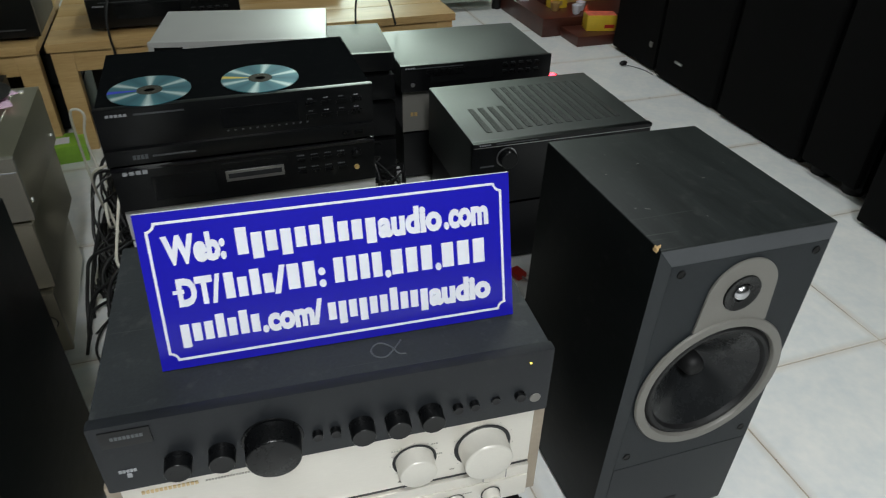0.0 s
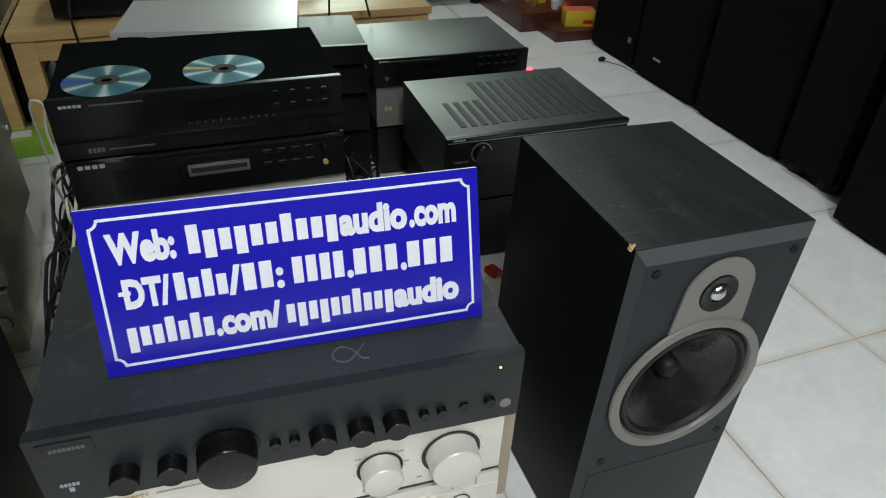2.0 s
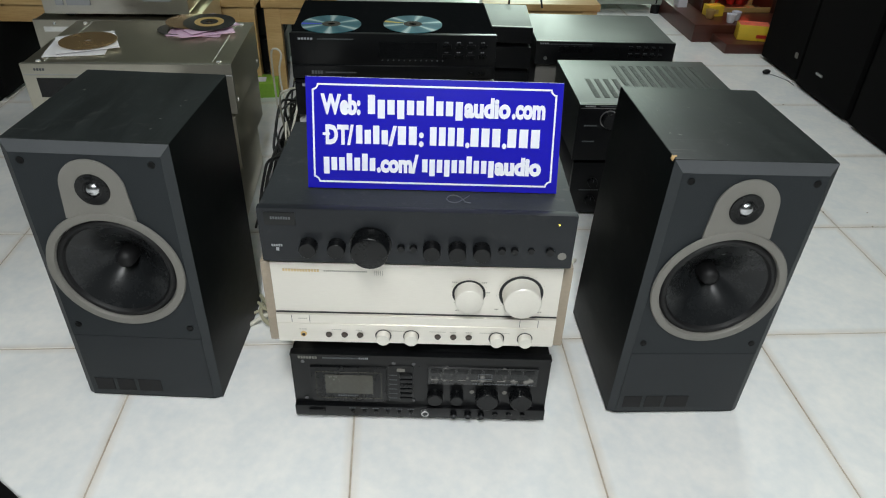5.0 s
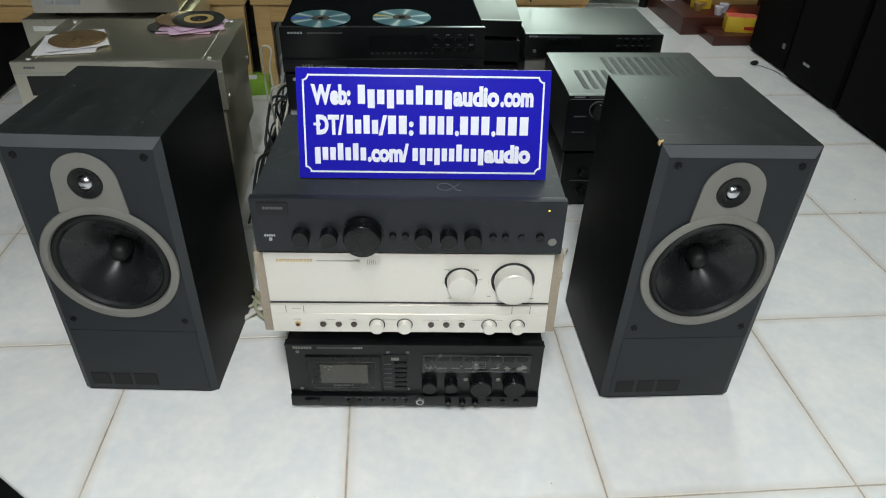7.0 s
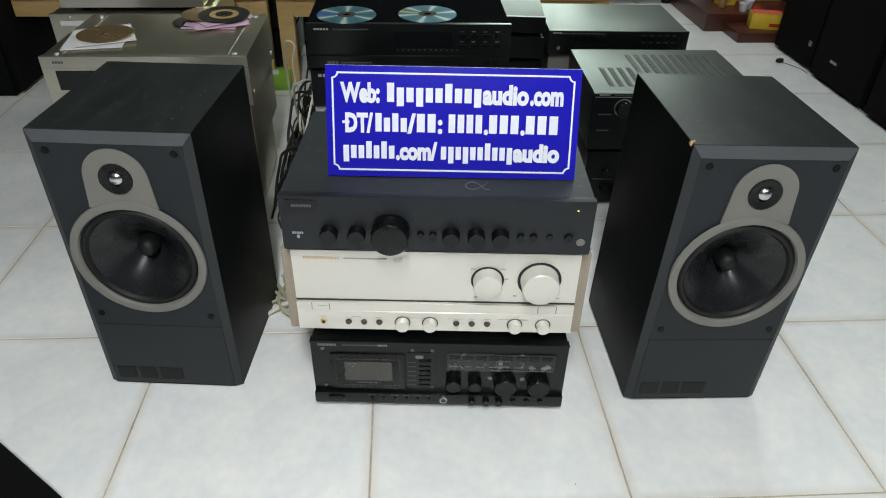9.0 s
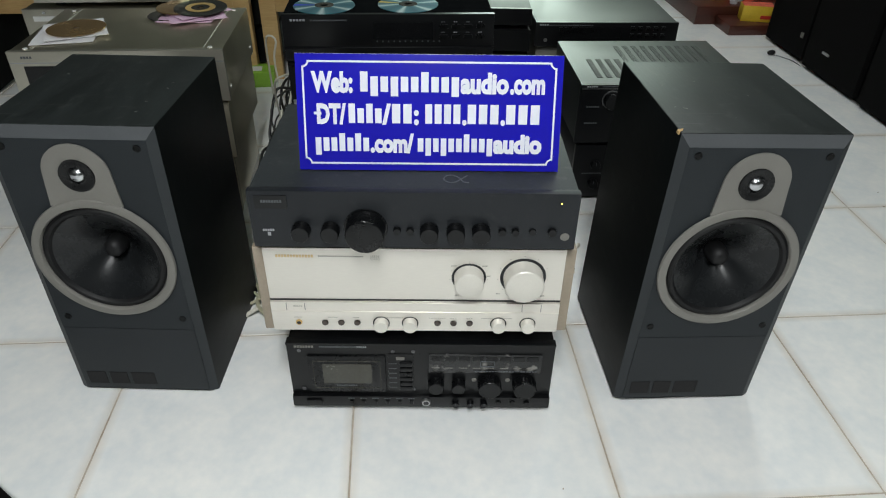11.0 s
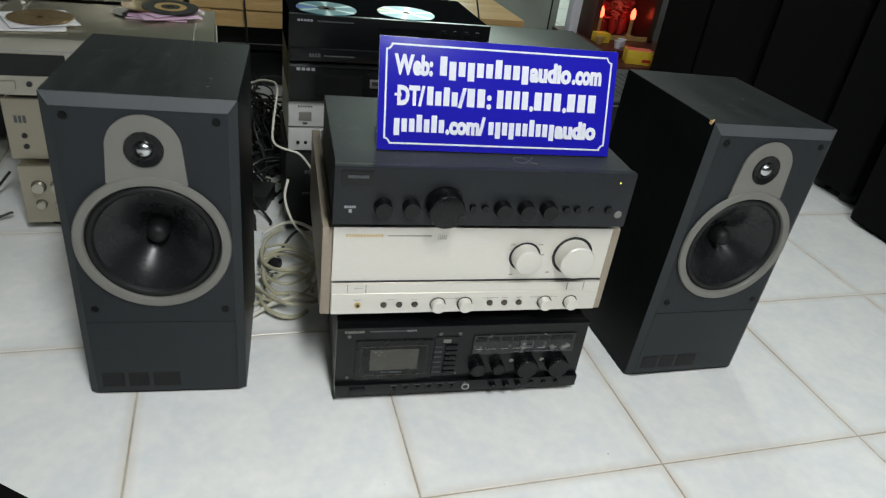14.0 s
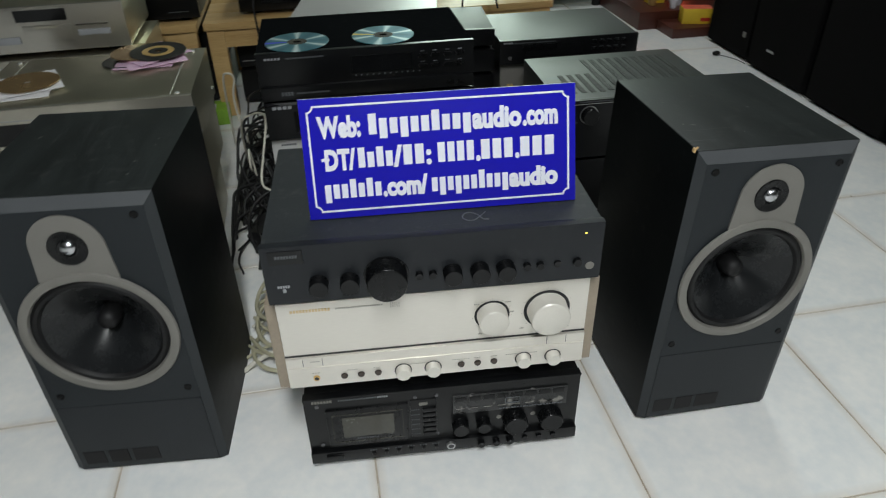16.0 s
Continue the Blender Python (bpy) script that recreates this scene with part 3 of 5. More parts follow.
# ---- middle stack ----
# cassette and tuner style black amplifier at the bottom
dk = unit("meter_amplifier", pose(0.0233, -0.0016, 0, 0, 0, 3.4), 0.419, 0.33, 0.134, BLACK, FACE, "black integrated amplifier with a meter window, on floor tiles", "amplifier", lift=0.014)
z0 = 0.014


def fz(v):
    return z0 + v


part("top_lip", boxed(-0.2095, 0.2095, -0.0025, 0.0005, fz(0.1305), fz(0.134), bev=0.0006), BLACK, dk)
part("bottom_strip", boxed(-0.2095, 0.2095, -0.0075, 0.0005, fz(0.0), fz(0.0225), bev=0.0012), FACE, dk, "stepped lower control strip")
mw = part("meter_frame", boxed(-0.179, -0.056, -0.004, 0.0005, fz(0.030), fz(0.108), bev=0.002), KNOB, dk, "raised black meter surround")
mi = bmesh.new()
for a in ((-0.171, -0.064, 0.0975, 0.0985), (-0.171, -0.064, 0.039, 0.040), (-0.171, -0.170, 0.039, 0.0985), (-0.065, -0.064, 0.039, 0.0985)):
    box(mi, a[0], a[1], -0.0046, -0.003, fz(a[2]), fz(a[3]))
part("inner_line", mi, METER, mw)
part("meter_window", boxed(-0.156, -0.078, -0.0048, -0.003, fz(0.050), fz(0.092), bev=0.0006), METER, mw, "grey-green meter glass")
bars(-0.136, -0.102, fz(0.0445), fz(0.0468), 9, GREYINK, mw, y=-0.0042)
pn = part("switch_column", boxed(-0.052, -0.012, -0.002, 0.0005, fz(0.030), fz(0.112), bev=0.0008), FACE, dk)
part("source_lamp", boxed(-0.039, -0.026, -0.0038, -0.0015, fz(0.101), fz(0.107), bev=0.0012), PLATE, pn)
for k in range(6):
    button(pn, -0.034, -0.014, fz(0.036 + k * 0.0105), fz(0.0435 + k * 0.0105), KNOB, y=-0.002, out=0.004)
    bars(-0.051, -0.038, fz(0.039 + k * 0.0105), fz(0.0405 + k * 0.0105), 4, GREYINK, pn, y=-0.002)
st = part("selector_strip", boxed(0.012, 0.190, -0.003, 0.0005, fz(0.074), fz(0.113), bev=0.001), WORN, dk, "scuffed clear selector strip")
for k in range(8):
    part("lit_line", boxed(0.017 + k * 0.0215, 0.030 + k * 0.0215, -0.0036, -0.002, fz(0.0845), fz(0.0855)), PLATE, st)
    part("key", boxed(0.016 + k * 0.0215, 0.034 + k * 0.0215, -0.0042, -0.002, fz(0.1005), fz(0.109), bev=0.0006), KNOB, st)
bars(0.085, 0.185, fz(0.077), fz(0.0788), 22, GREYINK, st, y=-0.003)
bx = bmesh.new()
for a in ((0.093, 0.116, 0.100, 0.101), (0.093, 0.116, 0.0885, 0.0895), (0.093, 0.094, 0.0885, 0.101), (0.115, 0.116, 0.0885, 0.101)):
    box(bx, a[0], a[1], -0.0048, -0.0025, fz(a[2]), fz(a[3]))
part("selection_frame", bx, GREYINK, st)
for x, r, ln in ((0.024, 0.0125, 0.016), (0.060, 0.0105, 0.016), (0.110, 0.0185, 0.018), (0.166, 0.0185, 0.018)):
    knob(dk, x, fz(0.049), r, ln, KNOB, grip=True)
for x in (0.085, 0.139):
    part("worn_dot", lathe([(0.0042, -0.0004), (0.003, -0.001), (0, -0.001)], 12, at=(x, 0, fz(0.056))), PLATE, dk)
bars(-0.197, -0.166, fz(0.1235), fz(0.128), 7, PLATE, dk, y=-0.0005)
bars(-0.158, -0.088, fz(0.1245), fz(0.127), 22, GREYINK, dk, y=-0.0005)
bars(-0.100, -0.084, fz(0.1238), fz(0.1276), 5, WHITEINK, dk, y=-0.0005)
for x in (-0.190, -0.044, -0.012):
    for zz in (0.117, 0.034):
        part("screw", lathe([(0.0032, -0.0005), (0.003, -0.0018), (0, -0.0018)], 14, at=(x, 0, fz(zz))), DIM, dk)
button(dk, -0.186, -0.160, fz(0.008), fz(0.017), KNOB, y=-0.0075, out=0.004, name="power_button")
for k in range(6):
    x = -0.113 + k * 0.0195
    button(dk, x - 0.003, x + 0.003, fz(0.009), fz(0.0155), KNOB, y=-0.0075, out=0.003)
    bars(x - 0.006, x + 0.006, fz(0.0185), fz(0.0198), 3, GREYINK, dk, y=-0.0075)
knob(dk, 0.008, fz(0.0125), 0.0072, 0.004, STEEL, y=-0.0075, name="phone_jack")
part("jack_hole", lathe([(0.0045, -0.0118), (0, -0.0119)], 16, at=(0.008, 0, fz(0.0125))), MARK, dk)
for x in (0.056, 0.080, 0.102):
    knob(dk, x, fz(0.012), 0.0056, 0.008, KNOB, y=-0.0075, mark=GREYINK)
for x in (0.126, 0.149, 0.172):
    knob(dk, x, fz(0.012), 0.0045, 0.003, KNOB, y=-0.0075, name="jack")

# champagne amplifier
MZ = 0.162
mz = unit("champagne_amplifier", pose(0.0155, -0.001, MZ, 0, 0, 3.55), 0.428, 0.37, 0.149, GOLD, CHAMP, "champagne aluminium integrated amplifier with taupe side cheeks", "amplifier", lift=0.014)
z0 = 0.014
for sx in (-1, 1):
    part("side_cheek", boxed(min(sx * 0.2145, sx * 0.229), max(sx * 0.2145, sx * 0.229), 0.004, 0.37, fz(-0.004), fz(0.147), bev=0.002), TAUPE, mz, "taupe veneered side cheek")
# Dark strip on the flat front, painted for the gap's shadow.
part("flap_gap", boxed(-0.2135, 0.2135, -0.0006, 0.001, fz(0.0555), fz(0.0585)), MARK, mz, "dark strip painted as the shadow gap above the flap")
part("lower_panel", boxed(-0.2135, 0.2135, -0.0045, 0.0005, fz(0.002), fz(0.0545), bev=0.0012), CHAMP, mz, "champagne flap with small controls")
part("flap_step", boxed(-0.213, 0.213, -0.0062, -0.004, fz(0.0025), fz(0.0385), bev=0.0008), CHAMP, mz)
for x in (-0.190, -0.163, 0.158, 0.186):
    part("flap_seam", boxed(x - 0.0004, x + 0.0004, -0.0050, -0.004, fz(0.040), fz(0.0535)), GREYINK, mz)
for x, zz, r, ln in ((0.0775, 0.100, 0.0215, 0.021), (0.1555, 0.1015, 0.0285, 0.026)):
    kb = knob(mz, x, fz(zz), r, ln, CHAMPKNOB, skirt=MARK, name="volume_knob" if r > 0.025 else "selector_knob")
    tk = bmesh.new()
    for k in range(9):
        a = radians(-40 + k * 32.5)
        bmesh.ops.create_cube(tk, size=1, matrix=Matrix.Translation((-r * 1.28 * math.cos(a), -0.0001, r * 1.28 * math.sin(a))) @ Matrix.Diagonal((0.0014, 0.0006, 0.0004, 1)))
    part("scale_marks", tk, PALEINK, kb)
for x, r, ln in ((-0.051, 0.0108, 0.012), (-0.008, 0.0108, 0.012), (0.124, 0.0105, 0.012), (0.168, 0.0105, 0.012)):
    knob(mz, x, fz(0.018), r, ln, CHAMPKNOB, y=-0.006, skirt=MARK, name="tone_knob")
for x in (-0.135, -0.111, -0.087, 0.033, 0.057, 0.081):
    kb = knob(mz, x, fz(0.0185), 0.0044, 0.003, BUTTON, y=-0.006, skirt=MARK, name="push_button")
kb = knob(mz, -0.174, fz(0.0185), 0.0048, 0.002, GOLDINK, y=-0.006, name="phone_jack")
part("jack_hole", lathe([(0.003, -0.0023), (0, -0.0024)], 16), MARK, kb)
for x0, x1 in ((-0.180, -0.168), (-0.130, -0.115), (-0.093, -0.083), (-0.058, -0.002), (0.020, 0.046), (0.052, 0.062), (0.076, 0.086), (0.098, 0.145), (0.160, 0.174)):
    bars(x0, x1, fz(0.0275), fz(0.0285), max(3, int((x1 - x0) / 0.003)), PALEINK, mz, y=-0.006)
bars(-0.180, -0.166, fz(0.0475), fz(0.0485), 5, PALEINK, mz, y=-0.0045)
bars(-0.196, -0.142, fz(0.1335), fz(0.1375), 13, PALEGOLD, mz, y=-0.0002)
bars(-0.136, -0.072, fz(0.1345), fz(0.1362), 22, PALEINK, mz, y=-0.0002)
bars(-0.062, -0.048, fz(0.1295), fz(0.1375), 5, PALEINK, mz, y=-0.0002, gap=0.75)
for x0, x1, zz in ((0.052, 0.060, 0.120), (0.096, 0.104, 0.120), (0.058, 0.064, 0.0665), (0.118, 0.124, 0.070), (0.180, 0.190, 0.0665), (0.103, 0.109, 0.102)):
    bars(x0, x1, fz(zz), fz(zz + 0.0012), 3, PALEINK, mz, y=-0.0002)

# charcoal amplifier
AZ = 0.325
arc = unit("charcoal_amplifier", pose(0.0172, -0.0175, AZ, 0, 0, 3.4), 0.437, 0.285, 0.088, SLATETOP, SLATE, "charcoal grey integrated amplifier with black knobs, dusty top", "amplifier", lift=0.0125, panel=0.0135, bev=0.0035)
z0 = 0.0125
part("name_plate", boxed(-0.209, -0.166, -0.0012, 0.0005, fz(0.062), fz(0.082), bev=0.0006), FACE, arc)
bars(-0.200, -0.172, fz(0.0715), fz(0.0755), 8, GREYINK, arc, y=-0.001)
bars(-0.203, -0.187, fz(0.026), fz(0.0305), 5, WHITEINK, arc, y=-0.0002)
bars(-0.197, -0.193, fz(0.0195), fz(0.0245), 1, WHITEINK, arc, y=-0.0002, gap=0)
for x, r, ln in ((-0.151, 0.0125, 0.016), (-0.112, 0.0125, 0.016), (0.020, 0.0125, 0.017), (0.0555, 0.0125, 0.017), (0.0895, 0.0125, 0.017)):
    knob(arc, x, fz(0.030), r, ln, KNOB)
big = knob(arc, -0.065, fz(0.033), 0.0265, 0.024, KNOB, name="volume_knob")
part("dial_ring", lathe([(0.0295, 0.0002), (0.029, -0.0012), (0.0265, -0.0012)], 56), KNOB, big)
for x in (-0.023, -0.0055, 0.118, 0.1355):
    knob(arc, x, fz(0.030), 0.0052, 0.006, KNOB, name="push_button")
knob(arc, 0.159, fz(0.029), 0.0050, 0.002, FACE, name="phone_jack")
knob(arc, 0.185, fz(0.030), 0.0060, 0.005, KNOB, name="power_button")
part("round_sticker", lathe([(0.0062, -0.0002), (0.0057, -0.0009), (0, -0.0009)], 28, at=(0.203, 0, fz(0.0215))), PLATE, arc, "small round cream sticker")
part("status_led", boxed(0.1925, 0.1943, -0.001, 0.001, fz(0.0728), fz(0.0740)), LED, arc, "glowing amber status light")
loop = [(0.018, 0.010), (0.008, -0.002), (-0.001, -0.010), (-0.010, -0.008), (-0.014, 0.0), (-0.010, 0.008), (-0.002, 0.010), (0.007, 0.002), (0.012, -0.008), (0.019, -0.010)]
part("embossed_mark", tube([(x, y, 0) for x, y in loop], 0.0009, 6, 5), GREYINK, arc, "faint embossed loop mark", pose(0.053, 0.040, fz(0.0866)))

# blue sign on top
SIGN_H = 0.1525
sg = thing("blue_sign", pose(0.0325, 0.0422, AZ + 0.0125 + 0.0885, 0, 0, 3.6), "blue acrylic sign with white lettering, leaning on amplifier", "sign")
face = new("face_panel", mesh_of(boxed(-0.1755, 0.1755, 0, 0.0014, 0, SIGN_H, bev=0.0003), "face_panel", BLUE))
face.parent = sg
face.matrix_basis = pose(0, 0, 0, -17.7)
part("backing_sheet", boxed(-0.1757, 0.1757, 0.0015, 0.0045, 0, SIGN_H + 0.0002, bev=0.0004), SIGNWHITE, face, "white acrylic backing")
part("rear_foot", boxed(-0.17, 0.17, 0.004, 0.075, 0.0, 0.0035, bev=0.0006), GLASS, sg, "clear bent acrylic foot")
rim = bmesh.new()
IN, T2, C = 0.0085, 0.0024, 0.0085
x0, x1, zb, zt = -0.1755 + IN, 0.1755 - IN, IN, SIGN_H - IN
for a in ((x0 + C, x1 - C, zb, zb + T2), (x0 + C, x1 - C, zt - T2, zt), (x0, x0 + T2, zb + C, zt - C), (x1 - T2, x1, zb + C, zt - C)):
    box(rim, a[0], a[1], -0.0008, 0.001, a[2], a[3])
for cx, cz, s0 in ((x0, zb, 0), (x1, zb, 90), (x1, zt, 180), (x0, zt, 270)):
    prev = None
    for k in range(9):
        a = radians(s0 + 90 * k / 8)
        pair = [(cx + rr * math.cos(a), cz + rr * math.sin(a)) for rr in (C - T2 * 0.0 + 0.0012, C - T2 + 0.0012)]
        vs = [rim.verts.new((x, -0.0008, z)) for x, z in pair]
        if prev:
            rim.faces.new((prev[0], prev[1], vs[1], vs[0]))
        prev = vs
bmesh.ops.recalc_face_normals(rim, faces=rim.faces)
part("border_line", rim, SIGNWHITE, face, "thin white border with notched corners")
TALL = set("bdfhkltBDFHNTWZĐ0123456789i")
DEEP = set("gjpqy")


def sign_line(cells, x0, x1, z, cap):
    """One row: strings are set as letters, numbers in brackets as plain bars, one a character."""
    total = sum(w for _, w in cells)
    x, k = x0, (x1 - x0) / total
    for what, w in cells:
        if isinstance(what, str):
            ob, width = lettering(what, 0, 0, cap, SIGNWHITE, face, wide=1.0, bold=0.00175)
            ob.matrix_basis = pose(x, -0.0007, z, 90) @ Matrix.Diagonal((k * w * 0.97 / width, 1, 1, 1))
        else:
            n = len(what)
            for i, hgt in enumerate(what):
                cw = k * w / n
                lo, hi = {0: (0, 0.76), 1: (0, 1.0), 2: (-0.22, 0.76)}[hgt]
                part("plain_bar", boxed(x + i * cw + cw * 0.06, x + (i + 1) * cw - cw * 0.2, -0.0008, 0.0008, z + lo * cap, z + hi * cap, bev=0.0003, seg=1), SIGNWHITE, face)

        x += k * w


sign_line([("Web:", 86), ([], 12), ((1, 2, 0, 2, 0, 0, 1, 0, 0, 2), 212), ("audio", 103), (".com", 75)], -0.1535, 0.1535, 0.1045, 0.0258)
sign_line([("DT/", 65), ([], 2), ((1, 0, 1, 0), 75), ("/", 17), ((1, 1), 48), (":", 11), ([], 12), ((1, 1, 1, 1), 80), (".", 10), ((1, 1, 1), 72), (".", 10), ((1, 1, 1), 78)], -0.150, 0.150, 0.0635, 0.0255)
part("letter_bar", boxed(-0.1535, -0.1435, -0.00085, 0.0008, 0.0635 + 0.0108, 0.0635 + 0.0145, bev=0.0003, seg=1), SIGNWHITE, face, "short bar through the letter")
sign_line([((2, 0, 0, 1, 0, 1, 0), 118), (".com/", 95), ([], 4), ((0, 2, 0, 2, 0, 0, 1, 0, 0, 2), 163), ("audio", 105)], -0.1535, 0.1535, 0.0258, 0.0240)


# ---- components behind the stack ----
def deck_front(root, w, z, h, dark=SCREEN, style=0, ink=GREYINK, btn=KNOB, y=0.0):
    """Display window, rows of keys and small print on a black front."""
    part("display_window", boxed(-w * 0.32, w * 0.1, y - 0.0008, y + 0.001, z + h * 0.3, z + h * 0.78), dark, root, "smoked display window")
    for r in range(2):
        for k in range(5):
            x = w * (0.17 + 0.055 * k)
            zz = z + h * (0.36 + 0.3 * r)
            button(root, x, x + w * 0.036, zz, zz + h * 0.12, btn, y=y, out=0.002)
            bars(x, x + w * 0.03, zz + h * 0.16, zz + h * 0.19, 3, ink, root, y=y)
    bars(-w * 0.42, -w * 0.1, z + h * 0.86, z + h * 0.9, 26, ink, root, y=y)


CD_ROT = 6.6
CDX, CDY = -0.083, 0.535
W2 = 0.408
# black unit at the foot, a small silver pair on it, then the players
lo = unit("black_power_unit", pose(-0.092, 0.552, 0, 0, 0, CD_ROT), 0.40, 0.26, 0.187, BLACK, FACE, "dull black amplifier at the bottom of the stack", "amplifier")
bars(-0.16, -0.13, 0.15, 0.158, 4, GREYINK, lo)
bars(-0.165, -0.13, 0.10, 0.105, 5, GREYINK, lo)
s1 = unit("silver_tuner", pose(CDX, 0.558, 0.199, 0, 0, CD_ROT), 0.41, 0.25, 0.050, SILVER, SILVER, "silver tuner with a small red light, in a stack", "tuner", lift=0.004)
for k in range(3):
    knob(s1, -0.185 + k * 0.016, 0.022, 0.0036, 0.003, KNOB, name="socket")
part("status_led", boxed(-0.149, -0.143, -0.001, 0.001, 0.016, 0.022), REDLED, s1, "tiny red status light")
s2 = unit("silver_deck", pose(CDX, 0.558, 0.253, 0, 0, CD_ROT), 0.41, 0.25, 0.055, SILVER, SILVER, "silver deck with a wide power button, in a stack", "deck", lift=0.004)
button(s2, -0.184, -0.158, 0.018, 0.036, PLATE, out=0.004, name="power_button")
bars(-0.186, -0.155, 0.046, 0.05, 6, GREYINK, s2)
part("arrow_mark", boxed(-0.176, -0.166, -0.001, 0.001, 0.009, 0.013), MARK, s2)
sn = unit("black_minidisc_deck", pose(CDX, CDY + 0.008, 0.312, 0, 0, CD_ROT), W2, 0.25, 0.079, BLACK, FACE, "black minidisc deck with a bright top lip, in a stack", "deck", lift=0.007)
part("top_lip", boxed(-W2 / 2, W2 / 2, -0.004, 0.004, 0.077, 0.086, bev=0.0035), GLOSS, sn, "shiny rounded top lip")
part("disc_slot", boxed(-0.045, 0.058, -0.0012, 0.001, 0.060, 0.070), SCREEN, sn)
part("slot_frame", boxed(-0.04, 0.052, -0.003, 0.001, 0.038, 0.056, bev=0.001), STEEL, sn, "silver-edged disc slot")
part("slot_mouth", boxed(-0.036, 0.048, -0.0036, 0.001, 0.044, 0.052), MARK, sn)
part("display_window", boxed(-0.15, -0.055, -0.0008, 0.001, 0.02, 0.062), SCREEN, sn)
bars(-0.189, -0.150, 0.068, 0.077, 4, WHITEINK, sn)
for k in range(4):
    for r in range(2):
        button(sn, 0.075 + k * 0.022, 0.088 + k * 0.022, 0.035 + r * 0.022, 0.040 + r * 0.022, KNOB, out=0.003)
        bars(0.075 + k * 0.022, 0.087 + k * 0.022, 0.044 + r * 0.022, 0.046 + r * 0.022, 4, GREYINK, sn)
knob(sn, 0.172, 0.062, 0.0075, 0.008, KNOB, mark=GREYINK)
knob(sn, 0.172, 0.034, 0.0045, 0.003, GOLDINK, name="phone_jack")
cd = unit("black_disc_changer", pose(CDX, CDY, 0.399, 0, 0, CD_ROT), W2, 0.25, 0.090, CHANGERTOP, FACE, "black carousel disc player with two discs on top", "disc player", lift=0.003)
part("drawer", boxed(-W2 / 2 + 0.002, W2 / 2 - 0.002, -0.006, 0.001, 0.006, 0.0305, bev=0.0015), FACE, cd, "wide loading drawer")
bars(-0.165, -0.142, 0.014, 0.021, 4, GREYINK, cd, y=-0.006)
bars(-0.137, -0.075, 0.016, 0.0185, 18, GREYINK, cd, y=-0.006)
part("display_window", boxed(-0.03, 0.085, -0.0008, 0.001, 0.046, 0.078), SCREEN, cd, "smoked display window")
bars(-0.188, -0.158, 0.080, 0.0855, 5, WHITEINK, cd)
bars(-0.15, -0.08, 0.081, 0.0835, 24, GREYINK, cd)
for k in range(12):
    bars(-0.025 + k * 0.011, -0.021 + k * 0.011, 0.040, 0.0425, 1, GREYINK, cd)
for k in range(4):
    for r in range(2):
        x = 0.097 + k * 0.024
        button(cd, x, x + 0.017, 0.046 + r * 0.02, 0.054 + r * 0.02, KNOB, out=0.002)
        bars(x + 0.004, x + 0.012, 0.0575 + r * 0.02, 0.0595 + r * 0.02, 2, WHITEINK if k % 2 else GREYINK, cd)
for k in range(2):
    button(cd, 0.15 + k * 0.02, 0.163 + k * 0.02, 0.014, 0.02, KNOB, y=-0.006, out=0.002)


def disc(m, mat, label, hub, r=0.06):
    root = thing("compact_disc", m, label, "disc", "loose discs")
    part("data_area", lathe([(0.019, 0.0), (0.019, 0.0013), (r - 0.0004, 0.0013), (r, 0.0009), (r, 0.0), (0.019, 0.0)], 72, axis="z"), mat, root)
    part("hub_ring", lathe([(0.0075, 0.0001), (0.0075, 0.0014), (0.0186, 0.0014), (0.0186, 0.0001), (0.0075, 0.0001)], 40, axis="z"), hub, root)
    return root


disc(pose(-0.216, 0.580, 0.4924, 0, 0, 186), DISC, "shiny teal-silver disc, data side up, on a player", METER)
disc(pose(-0.053, 0.606, 0.4924, 0, 0, 172), DISC2, "shiny disc with painted rainbow sheen, data side up, on a player", METER)

# silver player behind
zz = 0.0
for hh in (0.115, 0.085, 0.06, 0.044):
    sb = unit("grey_rear_unit", pose(0.0, 1.10, zz, 0, 0, 2), 0.46, 0.24, hh, BLACK, FACE, "dusty black unit under the silver player", "hi-fi component")
    zz += hh + 0.012
ub = unit("black_under_deck", pose(-0.36, 1.56, 0, 0, 0, TURN_FLOOR), 0.42, 0.3, 0.105, BLACK, FACE, "black deck pushed under the pine bench", "deck")
ut = unit("black_upper_deck", pose(-0.36, 1.57, 0.117, 0, 0, TURN_FLOOR), 0.42, 0.3, 0.08, SHEEN, FACE, "black deck with a thin silver line, under the bench", "deck")
part("silver_line", boxed(-0.2, 0.1, -0.001, 0.001, 0.03, 0.033), STEEL, ut)
# This second pair is added to fill the dark space under the bench.
u3 = unit("black_under_deck", pose(-0.83, 1.55, 0, 0, 0, TURN_FLOOR), 0.43, 0.3, 0.12, BLACK, FACE, "black deck pushed under the pine bench", "deck")
u4 = unit("black_upper_deck", pose(-0.83, 1.56, 0.132, 0, 0, TURN_FLOOR), 0.43, 0.3, 0.09, BLACK, FACE, "dull black block added to darken under the bench", "deck")
sv = unit("silver_video_player", pose(-0.118, 1.075, 0.352, 0, 0, -3.0), 0.385, 0.245, 0.046, SILVER, SILVER, "flat silver disc player with a pale plain cover", "disc player", lift=0.008)
part("tray", boxed(-0.10, 0.08, -0.001, 0.001, 0.02, 0.036), MARK, sv)
part("display_window", boxed(-0.18, -0.12, -0.001, 0.001, 0.036, 0.043), SCREEN, sv)

# receiver pair behind the right-hand loudspeaker
un = unit("black_stereo_unit", pose(0.522, 0.722, 0, 0, 0, 6), 0.385, 0.29, 0.140, BLACK, FACE, "black amplifier under the receiver, on the tiles", "amplifier")
knob(un, -0.14, 0.10, 0.012, 0.012, KNOB, mark=GREYINK)
